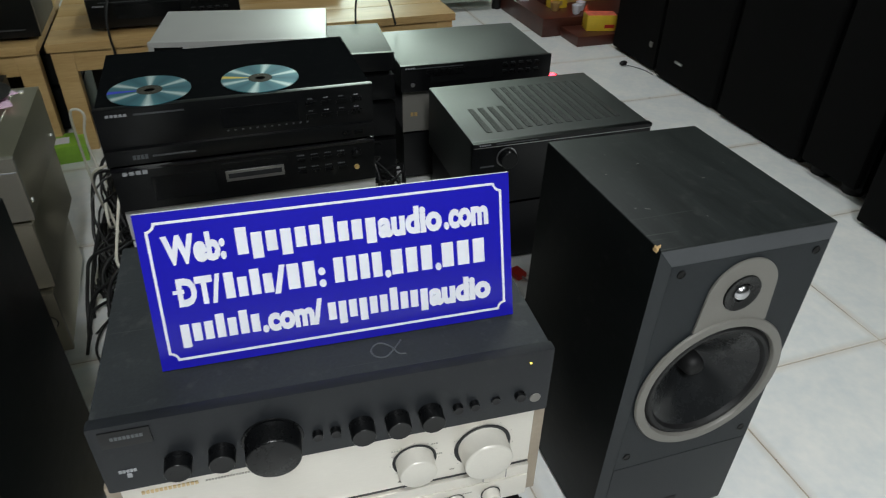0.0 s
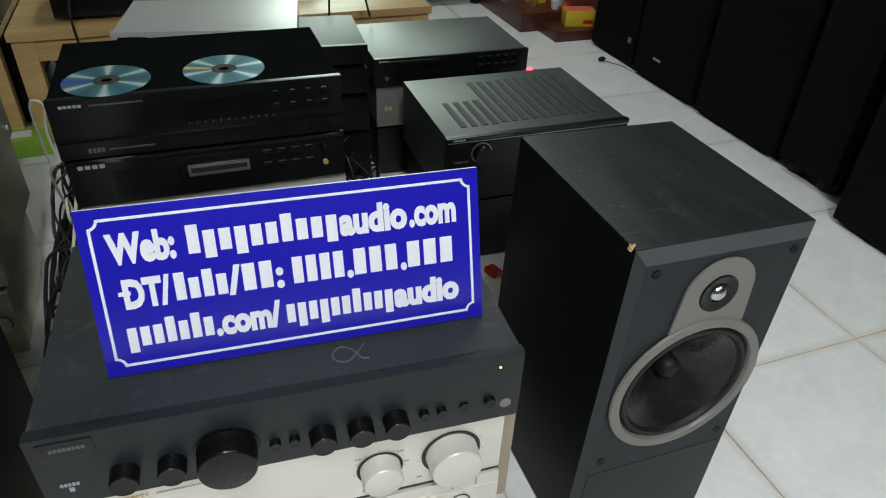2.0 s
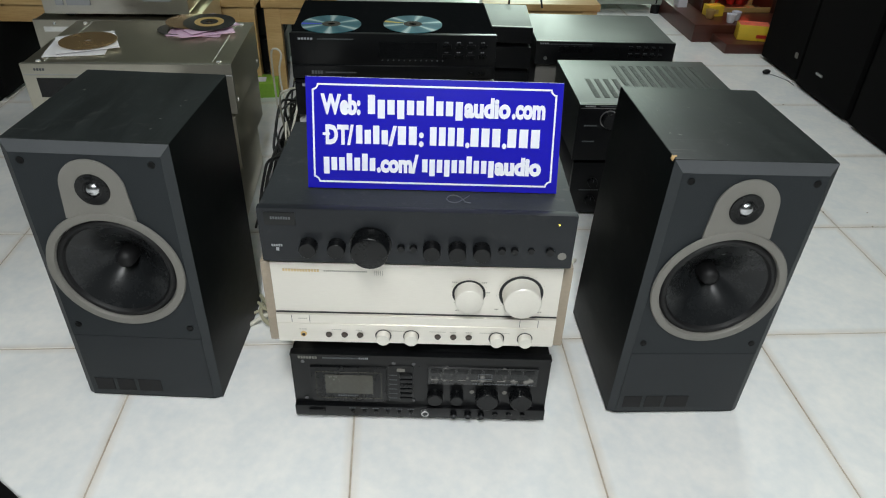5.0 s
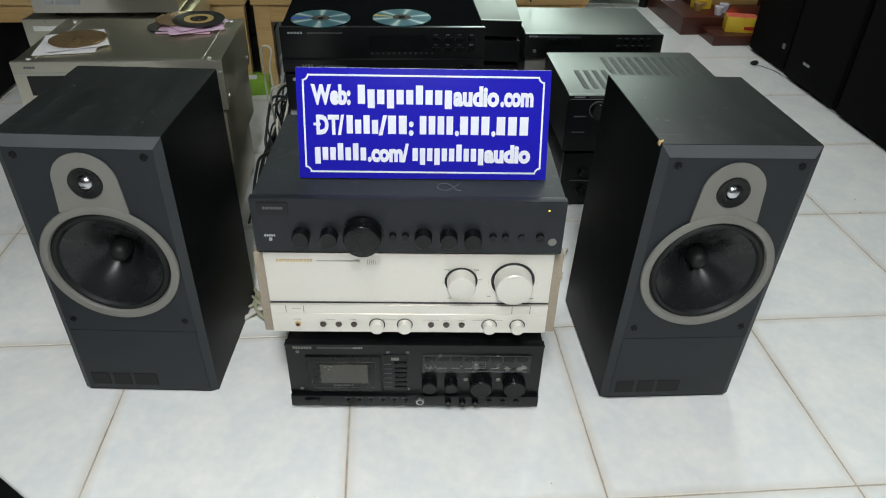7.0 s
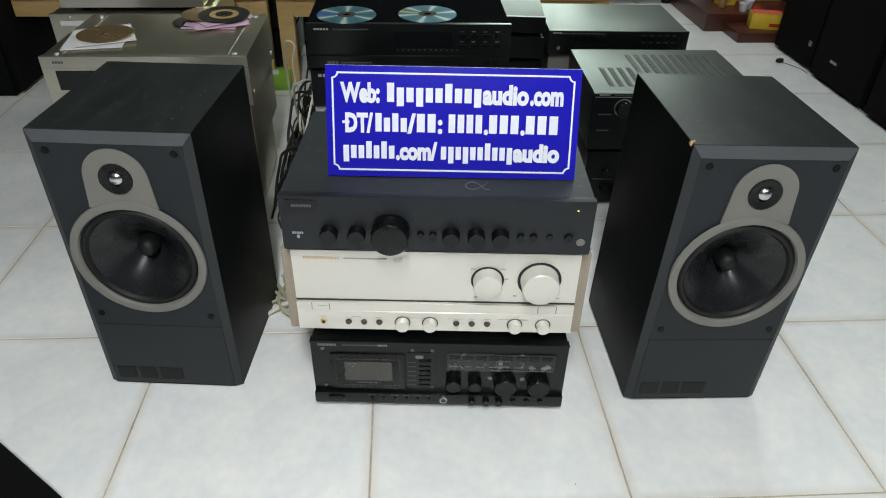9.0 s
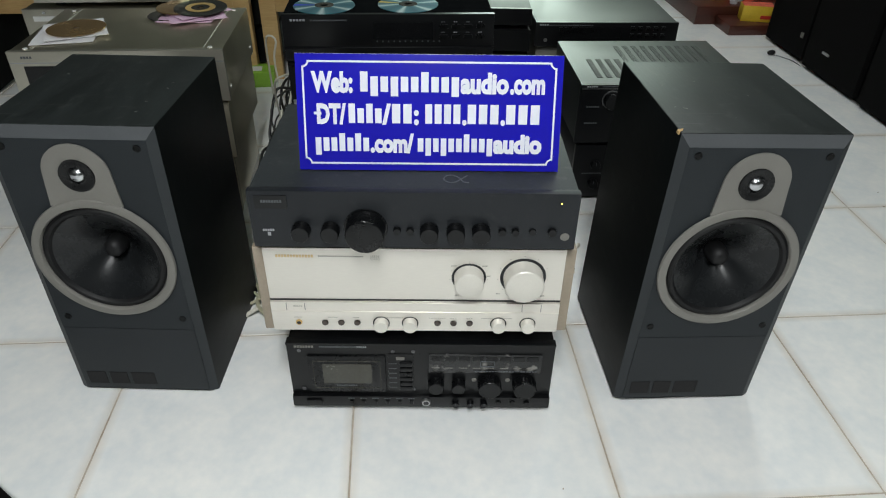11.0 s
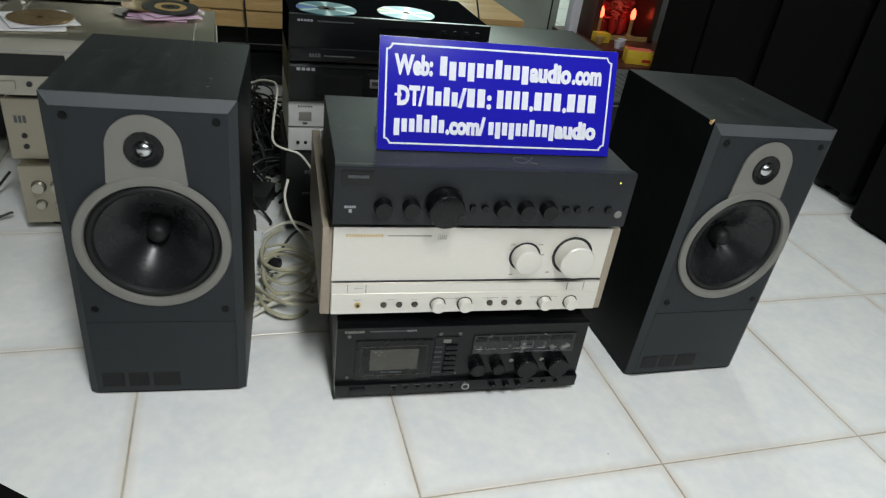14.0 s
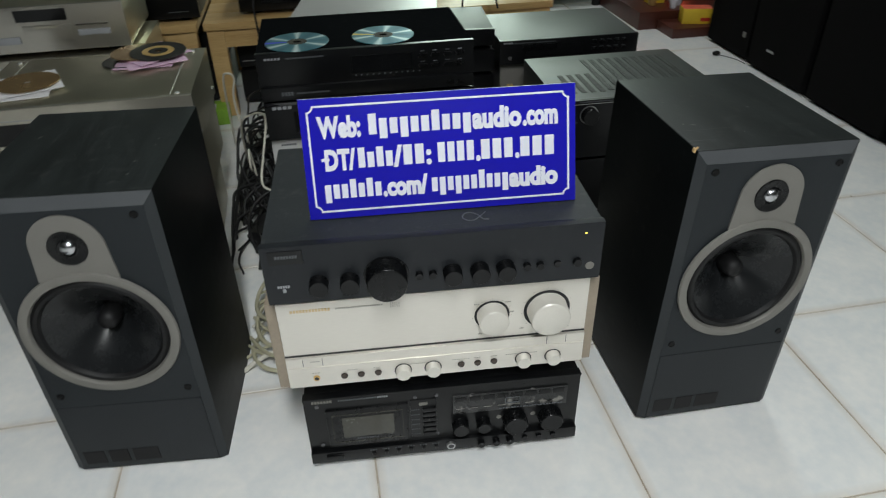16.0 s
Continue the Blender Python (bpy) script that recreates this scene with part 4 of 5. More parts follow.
knob(un, -0.14, 0.05, 0.012, 0.012, KNOB, mark=GREYINK)
bars(-0.17, -0.12, 0.075, 0.078, 8, GREYINK, un)
av = unit("black_receiver", pose(0.519, 0.708, 0.153, 0, 0, 6), 0.395, 0.305, 0.142, SHEEN, FACE, "black home cinema receiver with slotted greenish-lit top", "receiver", lift=0.012)
part("front_lip", boxed(-0.1975, 0.1975, -0.003, 0.002, 0.146, 0.154, bev=0.001), FACE, av)
part("lip_line", boxed(-0.195, 0.195, -0.0036, -0.002, 0.1445, 0.1455), STEEL, av)
bars(-0.185, -0.16, 0.148, 0.1525, 5, WHITEINK, av, y=-0.003)
bars(-0.15, -0.06, 0.149, 0.1515, 28, GREYINK, av, y=-0.003)
kb = knob(av, -0.125, 0.118, 0.019, 0.018, KNOB, name="selector_knob")
part("chrome_ring", lathe([(0.0215, 0.0), (0.0212, -0.002), (0.0195, -0.002)], 40), STEEL, kb)
knob(av, 0.10, 0.11, 0.026, 0.02, KNOB, name="volume_knob")
bars(-0.18, -0.15, 0.1, 0.103, 6, GREYINK, av)
bars(-0.18, -0.15, 0.06, 0.063, 6, GREYINK, av)
for k in range(14):
    x = -0.152 + k * 0.0225
    y0, y1 = (0.045, 0.165) if k < 4 else (0.05, 0.262)
    part("vent_slot", boxed(x, x + 0.0125, y0, y1, 0.1527, 0.1534), VENT if k < 4 else VENTFAINT, av, "dark perforated vent strip")

# tuner stack further back
t0 = unit("black_base_unit", pose(0.437, 1.125, 0, 0, 0, 4), 0.375, 0.26, 0.125, BLACK, FACE, "dull black unit at the foot of a stack", "amplifier")
t1 = unit("grey_deck", pose(0.437, 1.118, 0.137, 0, 0, 4), 0.38, 0.26, 0.108, DIM, PLATE, "dull grey deck between two black units", "deck", lift=0.008)
bars(-0.17, -0.15, 0.05, 0.06, 2, GOLDINK, t1)
tn = unit("black_tuner", pose(0.4335, 1.095, 0.253, 0, 0, 5.3), 0.388, 0.275, 0.064, SHEEN, FACE, "black deck with satin cover and thin white maker's mark", "deck", lift=0.009)
bars(-0.183, -0.158, 0.064, 0.0695, 4, WHITEINK, tn)
part("tray", boxed(-0.13, -0.035, -0.003, 0.001, 0.046, 0.060, bev=0.0008), KNOB, tn)
deck_front(tn, 0.38, 0.009, 0.064, style=3)
knob(tn, -0.165, 0.026, 0.005, 0.003, STEEL, name="phone_jack")

# ---- pale gold stack ----
GR = TURN_FLOOR
gx, gy = -0.645, 0.541
g3 = unit("silver_cassette_deck", pose(gx + 0.016, gy - 0.014, 0, 0, 0, GR + 1.5), 0.375, 0.30, 0.128, GOLD, CREAMFACE, "pale gold deck with two round knobs, on the tiles", "deck", lift=0.022)
for x in (-0.155, -0.12):
    knob(g3, x, 0.105, 0.012, 0.012, GOLDFACE, skirt=MARK)
    knob(g3, x, 0.065, 0.009, 0.010, GOLDFACE, skirt=MARK)
for x in (0.12, 0.165):
    knob(g3, x, 0.09, 0.013, 0.012, GOLDFACE, skirt=MARK)
part("display_window", boxed(-0.09, 0.08, -0.001, 0.001, 0.07, 0.13), SCREEN, g3)
g2 = unit("pale_gold_amplifier", pose(gx + 0.012, gy, 0.150, 0, 0, GR), 0.39, 0.31, 0.125, GOLD, CREAMFACE, "pale gold amplifier between two other units", "amplifier", lift=0.008)
for zz in (0.035, 0.058):
    knob(g2, -0.165, zz, 0.0055, 0.002, MARK, name="jack")
bars(-0.178, -0.155, 0.085, 0.10, 3, GREYINK, g2)
knob(g2, 0.15, 0.09, 0.017, 0.016, GOLDFACE, skirt=MARK)
knob(g2, 0.15, 0.045, 0.012, 0.016, GOLDFACE, skirt=MARK)
part("display_window", boxed(-0.09, 0.09, -0.001, 0.001, 0.055, 0.11), SCREEN, g2)
g1 = unit("pale_gold_disc_player", pose(gx, gy, 0.283, 0, 0, GR), 0.428, 0.312, 0.110, GOLD, GOLDFACE, "pale gold disc player with disc sleeves on top", "disc player", lift=0.008)
bars(-0.188, -0.165, 0.1035, 0.1085, 4, GREYINK, g1)
part("face_seam", boxed(-0.213, 0.213, -0.001, 0.001, 0.094, 0.0955), WHITEINK, g1)
part("display_window", boxed(-0.187, -0.06, -0.0012, 0.001, 0.046, 0.088), SCREEN, g1, "dark display window")
part("tray", boxed(-0.05, 0.10, -0.003, 0.001, 0.06, 0.085, bev=0.001), GOLDFACE, g1)
button(g1, -0.178, -0.152, 0.020, 0.036, GOLDFACE, out=0.004, name="power_button")
knob(g1, -0.128, 0.030, 0.0055, 0.003, MARK, name="phone_jack")
knob(g1, -0.095, 0.030, 0.009, 0.008, GOLDFACE)
for k in range(4):
    button(g1, 0.02 + k * 0.04, 0.05 + k * 0.04, 0.025, 0.038, GOLDFACE, out=0.003)
for sx in (-1, 1):
    for yy in (0.022, 0.29):
        part("cover_screw", lathe([(0.005, 0.0), (0.0045, 0.002), (0, 0.0024)], 16, axis="z"), SCREW, g1, m=pose(sx * 0.185, yy, 0.1165))
    for yy in (0.03, 0.28):
        for zz in (0.03,):
            part("side_screw", lathe([(0.0045, 0.0), (0.004, -0.0015), (0, -0.0018)], 16), SCREW, g1, m=pose(sx * 0.2125, yy, zz, 0, 0, 90 * sx))
for sx in (-1, 1):
    part("cover_crease", boxed(sx * 0.172 - 0.0006, sx * 0.172 + 0.0006, 0.02, 0.305, 0.1162, 0.1172), SILVER, g1)
GT = 0.4012


def sleeve(x, y, rz, mat, k):
    bm = boxed(-0.062, 0.062, -0.062, 0.062, 0, 0.0012)
    bmesh.ops.subdivide_edges(bm, edges=bm.edges[:], cuts=5, use_grid_fill=True)
    for v in bm.verts:
        v.co.z += 0.0025 * abs(noise.noise(Vector((v.co.x * 14, v.co.y * 14, k))))
    single("paper_sleeve", bm, mat, pose(x, y, GT + k * 0.0042, 0, 0, rz), "creased pink paper disc sleeve" if mat is PINK else "white paper disc sleeve on a gold player", "disc sleeve", "disc sleeves")


sleeve(-0.790, 0.632, 16, PAPER, 0)
sleeve(-0.782, 0.652, 30, PAPER, 1)
sleeve(-0.583, 0.800, 5, PINK, 0)
sleeve(-0.570, 0.795, 28, PINK, 1)
sleeve(-0.577, 0.812, 48, PINK, 2)
disc(pose(-0.778, 0.652, GT + 0.0085, 0, 0, 0), BRONZE, "brownish gold disc lying on white sleeves", BRONZE)
disc(pose(-0.605, 0.815, GT + 0.0125, 0, 0, 0), BRONZE, "gold disc half hidden on pink sleeves", BRONZE)
dd = disc(pose(-0.560, 0.808, GT + 0.0142, 2, 1, 0), DARKDISC, "black disc with a gold ring round its centre", DARKDISC)
part("gold_ring", lathe([(0.021, 0.0012), (0.021, 0.0019), (0.034, 0.0019), (0.034, 0.0012)], 40, axis="z"), GOLDINK, dd)
disc(pose(-0.628, 0.790, GT + 0.0004, 0, 0, 0), DARKDISC, "dark disc peeping from under pink sleeves", MARK, r=0.05)

# second pale stack behind it
gb = unit("pale_base_unit", pose(-0.86, 0.99, 0, 0, 0, GR), 0.41, 0.30, 0.262, BLACK, FACE, "dark unit at the foot of the rear stack", "amplifier")
h2 = unit("silver_tape_deck", pose(-0.880, 0.968, 0.274, 0, 0, GR), 0.42, 0.30, 0.077, GOLD, GOLDFACE, "pale silver deck with a long tray, under another", "deck", lift=0.008)
part("tray", boxed(-0.185, -0.01, -0.003, 0.001, 0.055, 0.068, bev=0.001), SCREW, h2, "long bright disc tray")
knob(h2, -0.155, 0.077, 0.004, 0.003, DOME, name="lamp")
button(h2, -0.185, -0.165, 0.02, 0.03, GOLDFACE)
for k in range(4):
    button(h2, 0.02 + k * 0.04, 0.045 + k * 0.04, 0.03, 0.045, GOLDFACE)
pi = unit("silver_disc_player", pose(-0.876, 0.985, 0.359, 0, 0, GR + 1), 0.37, 0.29, 0.108, GOLD, PEWTER, "silver disc player with dark display and bright keys", "disc player", lift=0.012, bev=0.004)
part("display_window", boxed(-0.06, 0.055, -0.001, 0.001, 0.085, 0.112), SCREEN, pi, "dark display window")
part("drawer", boxed(-0.05, 0.06, -0.004, 0.001, 0.035, 0.076, bev=0.002), PEWTER, pi, "stepped loading drawer")
part("drawer_notch", boxed(-0.022, 0.028, -0.0052, -0.003, 0.068, 0.075, bev=0.0015), GOLDFACE, pi)
for a in ((-0.15, -0.13, 0.035, 0.048), (-0.122, -0.062, 0.035, 0.052), (0.072, 0.145, 0.046, 0.060)):
    button(pi, *a, WHITEINK, out=0.004)
part("chrome_line", boxed(0.07, 0.145, -0.002, 0.001, 0.070, 0.0735), DOME, pi)
bars(-0.158, -0.125, 0.102, 0.107, 1, GREYINK, pi, gap=0)


# ---- pine benches ----
def bench(m, length, depth, height, label):
    root = thing("pine_bench", m, label, "bench", "pine benches")
    n = 4
    for k in range(n):
        part("top_board", boxed(0, length, k * depth / n, (k + 1) * depth / n - 0.002, height - 0.022, height, bev=0.002), PINE, root)
    for yy in (0.012, depth - 0.03):
        part("apron", boxed(0.0585, length - 0.0585, yy, yy + 0.018, height - 0.078, height - 0.0225), PINE, root)
    for x in (0.006, length - 0.058):
        for yy in (0.01, depth - 0.05):
            part("leg", boxed(x, x + 0.052, yy, yy + 0.04, 0, height - 0.0225, bev=0.002), PINE, root)
    return root


BH = 0.305
bench(pose(-0.63, 1.425, 0, 0, 0, TURN_FLOOR), 1.12, 0.52, BH, "varnished pine bench with two black decks on it")
bench(pose(-1.76, 1.28, 0, 0, 0, TURN_FLOOR), 1.12, 0.52, BH, "varnished pine bench carrying a black unit")
b1 = unit("black_video_deck", pose(-0.335, 1.53, BH, 0, 0, TURN_FLOOR), 0.39, 0.28, 0.075, SHEEN, FACE, "black deck with small feet on the pine bench", "deck")
bars(-0.18, -0.15, 0.066, 0.072, 5, WHITEINK, b1)
deck_front(b1, 0.39, 0.012, 0.075, style=5)
b2 = unit("black_front_loader", pose(-0.83, 1.44, BH, 0, 0, TURN_FLOOR), 0.38, 0.28, 0.11, BLACK, FACE, "black deck with tiny white print on the bench", "deck")
bars(0.10, 0.16, 0.03, 0.033, 10, GREYINK, b2)
b3 = unit("black_low_deck", pose(0.02, 1.80, BH, 0, 0, TURN_FLOOR), 0.28, 0.2, 0.06, BLACK, FACE, "small black deck at the back of the bench", "deck")


# ---- tall loudspeakers along the side ----
def tower(m, w, d, h, mat, label, badge=None, foot=False):
    root = thing("floor_speaker", m, label, "loudspeaker", "row of tall speakers")
    base = 0.02 if foot else 0.0
    part("cabinet", boxed(-w / 2, w / 2, 0.022, d, base, h, bev=0.003), mat, root)
    part("grille", boxed(-w / 2 + 0.008, w / 2 - 0.008, 0.0, 0.0215, base + 0.012, h - 0.01, bev=0.006), CLOTH, root, "black cloth grille")
    if badge:
        part("badge", boxed(*badge[0:2], -0.003, 0.001, *badge[2:4], bev=0.0008), badge[4], root, "small pale badge")
    if foot:
        for sx in (-1, 1):
            for yy in (0.05, d - 0.05):
                part("foot", lathe([(0, 0), (0.028, 0), (0.03, 0.006), (0.028, 0.021), (0, 0.021)], 24, axis="z"), RUBBER, root, m=pose(sx * (w / 2 - 0.045), yy, 0))
    return root


SIDE = TURN_FLOOR - 90
tower(pose(1.262, 1.915, 0, 0, 0, SIDE), 0.30, 0.34, 1.0, BROWNBOX, "dark brown tall speaker with a square badge", (0.10, 0.118, 0.085, 0.104, PLATE))
tower(pose(1.292, 1.575, 0, 0, 0, SIDE), 0.345, 0.36, 1.05, CABINET, "black tall speaker with a small silver mark", (-0.06, -0.02, 0.085, 0.093, STEEL))
tower(pose(1.335, 1.205, 0, 0, 0, SIDE), 0.36, 0.36, 1.1, CABINET, "wide black tall speaker, cloth front, on the tiles")
tower(pose(1.362, 0.905, 0, 0, 0, SIDE), 0.20, 0.34, 1.05, CABINET, "slim black tall speaker on round rubber feet", foot=True)
tower(pose(1.335, 0.545, 0, 0, 0, SIDE), 0.36, 0.38, 1.1, CABINET, "black tall speaker beside the open floor")
tower(pose(-1.47, 1.42, 0, 0, 0, TURN_FLOOR + 90), 0.40, 0.36, 0.95, CABINET, "black tall speaker beside the pale gold stack")

# ---- altar corner ----
pl = thing("altar_plinth", pose(1.105, 2.085, 0, 0, 0, TURN_FLOOR), "low dark red-brown wooden altar plinth on the floor", "plinth")
part("front_step", boxed(0.0, 0.30, 0.0, 0.15, 0, 0.040, bev=0.004), MAHOGANY, pl)
part("base_board", boxed(-0.085, 0.42, 0.152, 0.60, 0, 0.075, bev=0.004), MAHOGANY, pl)
sh = thing("altar_house", pose(1.075, 2.43, 0.0755, 0, 0, TURN_FLOOR), "dark wood altar house with a red lit niche", "altar")
for x in (0.0, 0.325):
    part("side_panel", boxed(x, x + 0.03, 0, 0.24, 0, 0.56, bev=0.003), MAHOGANY, sh)
part("back_panel", boxed(0.03, 0.325, 0.215, 0.24, 0, 0.56), RED, sh, "red lacquered back panel")
part("roof", boxed(-0.02, 0.375, -0.03, 0.25, 0.56, 0.60, bev=0.006), MAHOGANY, sh)
part("gold_trim", boxed(0.03, 0.325, 0.004, 0.016, 0.0, 0.022, bev=0.002), GOLDINK, sh, "gold trim along the sill")
for x in (0.085, 0.265):
    lamp = part("candle_lamp", lathe([(0, 0), (0.022, 0), (0.024, 0.006), (0.010, 0.014), (0.010, 0.09), (0, 0.09)], 20, axis="z"), GOLDINK, sh, "brass electric candle", pose(x, 0.09, 0.0))
    part("flame_bulb", lathe([(0.008, 0.088), (0.014, 0.105), (0.011, 0.128), (0, 0.146)], 16, axis="z"), CANDLE, lamp, "glowing red flame bulb")
rf = random.Random(21)
for x, mat in ((0.12, RED), (0.20, CORAL), (0.245, RED)):
    fl = bmesh.new()
    for k in range(110):
        a, e, d = rf.uniform(0, 6.3), rf.uniform(-0.3, 1.4), rf.uniform(0.02, 0.055)
        at = Vector((d * math.cos(a) * math.cos(e), 0.8 * d * math.sin(a) * math.cos(e), 0.15 + rf.uniform(-0.10, 0.16) + d * math.sin(e)))
        bmesh.ops.create_icosphere(fl, subdivisions=1, radius=1, matrix=Matrix.Translation(at) @ Matrix.Rotation(a, 4, "Z") @ Matrix.Rotation(e, 4, "Y") @ Matrix.Diagonal((0.017, 0.011, 0.004, 1)))
    vase = thing("flower_vase", sh.matrix_world @ pose(x, 0.155, 0), "small vase with red silk flowers in the altar", "vase", "altar flowers")
    part("vase", lathe([(0, 0), (0.016, 0), (0.024, 0.03), (0.020, 0.07), (0.010, 0.10), (0.014, 0.12), (0.009, 0.12), (0, 0.10)], 24, axis="z"), RED, vase, "red lacquered vase")
    part("flowers", fl, mat, vase, "crowded red silk petals")
gy_box = thing("offering_box", pose(1.085, 2.36, 0.0755, 0, 0, TURN_FLOOR + 6), "small yellow card box on the altar plinth", "box")
part("carton", boxed(0, 0.075, 0, 0.05, 0, 0.045, bev=0.002), YELLOW, gy_box)
part("print", boxed(0.015, 0.05, -0.001, 0.001, 0.012, 0.03), GOLDINK, gy_box, "gold printed patch")
single("door_post", boxed(-0.022, 0.022, -0.03, 0.03, 0, 1.3, bev=0.004), SIGNWHITE, pose(1.003, 2.53, 0, 0, 0, TURN_FLOOR), "white painted upright post beside the altar", "post")
single("side_column", boxed(0, 0.10, 0, 0.16, 0, 1.2, bev=0.004), SILVER, pose(1.475, 2.46, 0, 0, 0, TURN_FLOOR), "pale grey column beside the altar", "column")
yb = thing("yellow_box", pose(1.165, 2.155, 0.0405, 0, 0, TURN_FLOOR - 14), "small yellow card box with a red mark", "box")
part("carton", boxed(0, 0.125, 0, 0.07, 0, 0.062, bev=0.002), YELLOW, yb)
part("print", boxed(0.075, 0.115, -0.001, 0.001, 0.012, 0.026), RED, yb, "red printed blot")
part("band", boxed(0.002, 0.123, 0.004, 0.066, 0.0615, 0.0632), CORAL, yb, "orange-red printed lid")


def cup(m, mat, label):
    single("cup", lathe([(0, 0), (0.014, 0), (0.016, 0.003), (0.021, 0.036), (0.0195, 0.036), (0.015, 0.006), (0, 0.005)], 28, axis="z"), mat, m, label, "cup", "altar cups")


cup(pose(1.165, 2.285, 0.0755), SIGNWHITE, "small white porcelain cup on the plinth")
cup(pose(1.20, 2.33, 0.0755), SIGNWHITE, "small white porcelain cup on the plinth")
cup(pose(1.09, 2.34, 0.0755), GOLDINK, "small brass cup on the plinth")
fr = thing("steel_cabinet", pose(0.56, 2.60, 0, 0, 0, TURN_FLOOR), "grey-green steel cabinet on black feet", "cabinet")
part("body", boxed(0, 0.405, 0, 0.4, 0.045, 0.95, bev=0.006), SAGE, fr)
part("door_gap", boxed(0.36, 0.367, -0.002, 0.001, 0.05, 0.94), HOLE, fr)
for x in (0.03, 0.375):
    part("foot", lathe([(0, 0), (0.022, 0), (0.022, 0.046), (0, 0.046)], 16, axis="z"), RUBBER, fr, m=pose(x, 0.03, 0))
# power strip with a red neon lamp behind the receiver
ps = thing("power_strip", pose(0.705, 1.30, 0, 0, 0, 5), "black upright power strip with a glowing red lamp", "power strip")
part("body", boxed(-0.028, 0.028, -0.028, 0.028, 0, 0.192, bev=0.006), BLACK, ps)
for k in range(3):
    part("socket", lathe([(0.016, -0.0002), (0.0155, -0.0022), (0.012, -0.0010), (0, -0.0010)], 20, at=(0, -0.028, 0.035 + k * 0.05)), HOLE, ps)
part("switch_lamp", boxed(-0.012, 0.012, -0.012, 0.012, 0.191, 0.199, bev=0.002), REDLAMP, ps, "glowing red rocker switch")
ms = bmesh.new()
bmesh.ops.create_uvsphere(ms, u_segments=20, v_segments=12, radius=1, matrix=Matrix.Translation((0, 0, 0.009)) @ Matrix.Diagonal((0.017, 0.011, 0.009, 1)))
single("black_plug", ms, RUBBER, pose(1.205, 1.86, 0, 0, 0, 20), "small black adapter lying on the tiles", "plug")
single("power_cable", tube([(1.215, 1.855, 0.003), (1.235, 1.83, 0.003), (1.26, 1.79, 0.003), (1.27, 1.74, 0.003)], 0.0012), DIM, Matrix(), "thin dark cord on the tiles", "cable")

# ---- loose things on the floor ----
single("grille_panel", boxed(-0.45, 0, -0.24, 0, 0.0, 0.014, bev=0.003), CLOTH, pose(-0.515, -0.238, 0, 0, 0, -30.5), "flat black speaker grille lying on the tiles", "grille")
gb = thing("green_box", pose(-0.645, 1.36, 0, 0, 0, 12), "lime green card box among the cables", "box")
part("carton", boxed(-0.06, 0.06, 0, 0.09, 0, 0.05, bev=0.002), LIME, gb)
part("pale_print", boxed(-0.03, 0.02, 0.02, 0.06, 0.0495, 0.0512), SIGNWHITE, gb)
# Unseen black blocks, added to stand in for shade in the cable gap.
for ax, ay, ar in ((-0.37, 0.86, 20), (-0.34, 1.02, -35), (-0.44, 1.12, 60), (-0.36, 0.68, 80)):
    single("gap_dark_block", boxed(-0.045, 0.045, -0.027, 0.027, 0, 0.036, bev=0.005), CABLE, pose(ax, ay, 0, 0, 0, ar), "small black block added to darken the cable gap", "adapter", "power adapters")
rp = thing("red_plug", pose(0.428, 0.655, 0, 0, 0, 25), "small red plug lying on the tiles", "plug")
part("body", boxed(-0.012, 0.012, -0.016, 0.016, 0, 0.014, bev=0.003), RED, rp)
part("pin", tube([(0, -0.012, 0.007), (0, -0.02, 0.007), (0, -0.032, 0.007)], 0.0025), STEEL, rp)


def cord(name, pts, r, mat, label):
    single(name, tube(pts, r), mat, Matrix(), label, "cable", "loose cables")


rc = random.Random(5)
# yellowed cables in loose arcs between the loudspeaker and the stack
for k in range(9):
    y0, y1, bow, z, hump = 0.20 + 0.030 * k + rc.uniform(-0.02, 0.02), 0.21 + 0.026 * k + rc.uniform(-0.06, 0.08), rc.uniform(-0.08, 0.03), 0.006 + 0.004 * k, rc.uniform(0, 0.02)
    pts = [(-0.335 + 0.125 * u, y0 + (y1 - y0) * u + bow * math.sin(math.pi * u), z + hump * math.sin(math.pi * u)) for u in (0, 0.2, 0.4, 0.6, 0.8, 1)]
    cord("speaker_cable", pts, rc.choice((0.0030, 0.0038, 0.0044)), OLIVE if k % 4 else CREAM, "yellowed thick cable lying in loose arcs")
for k in range(3):
    a0, rad = rc.uniform(0, 6), rc.uniform(0.045, 0.058)
    pts = [(-0.275 + rad * math.cos(a0 + a), 0.27 + 0.05 * k + rad * 1.5 * math.sin(a0 + a), 0.012 + 0.02 * k + 0.006 * math.sin(a * 2 + k)) for a in [i * 0.5 for i in range(12)]]
    cord("speaker_cable", pts, 0.0042, OLIVE, "yellowed thick cable looped on the tiles")
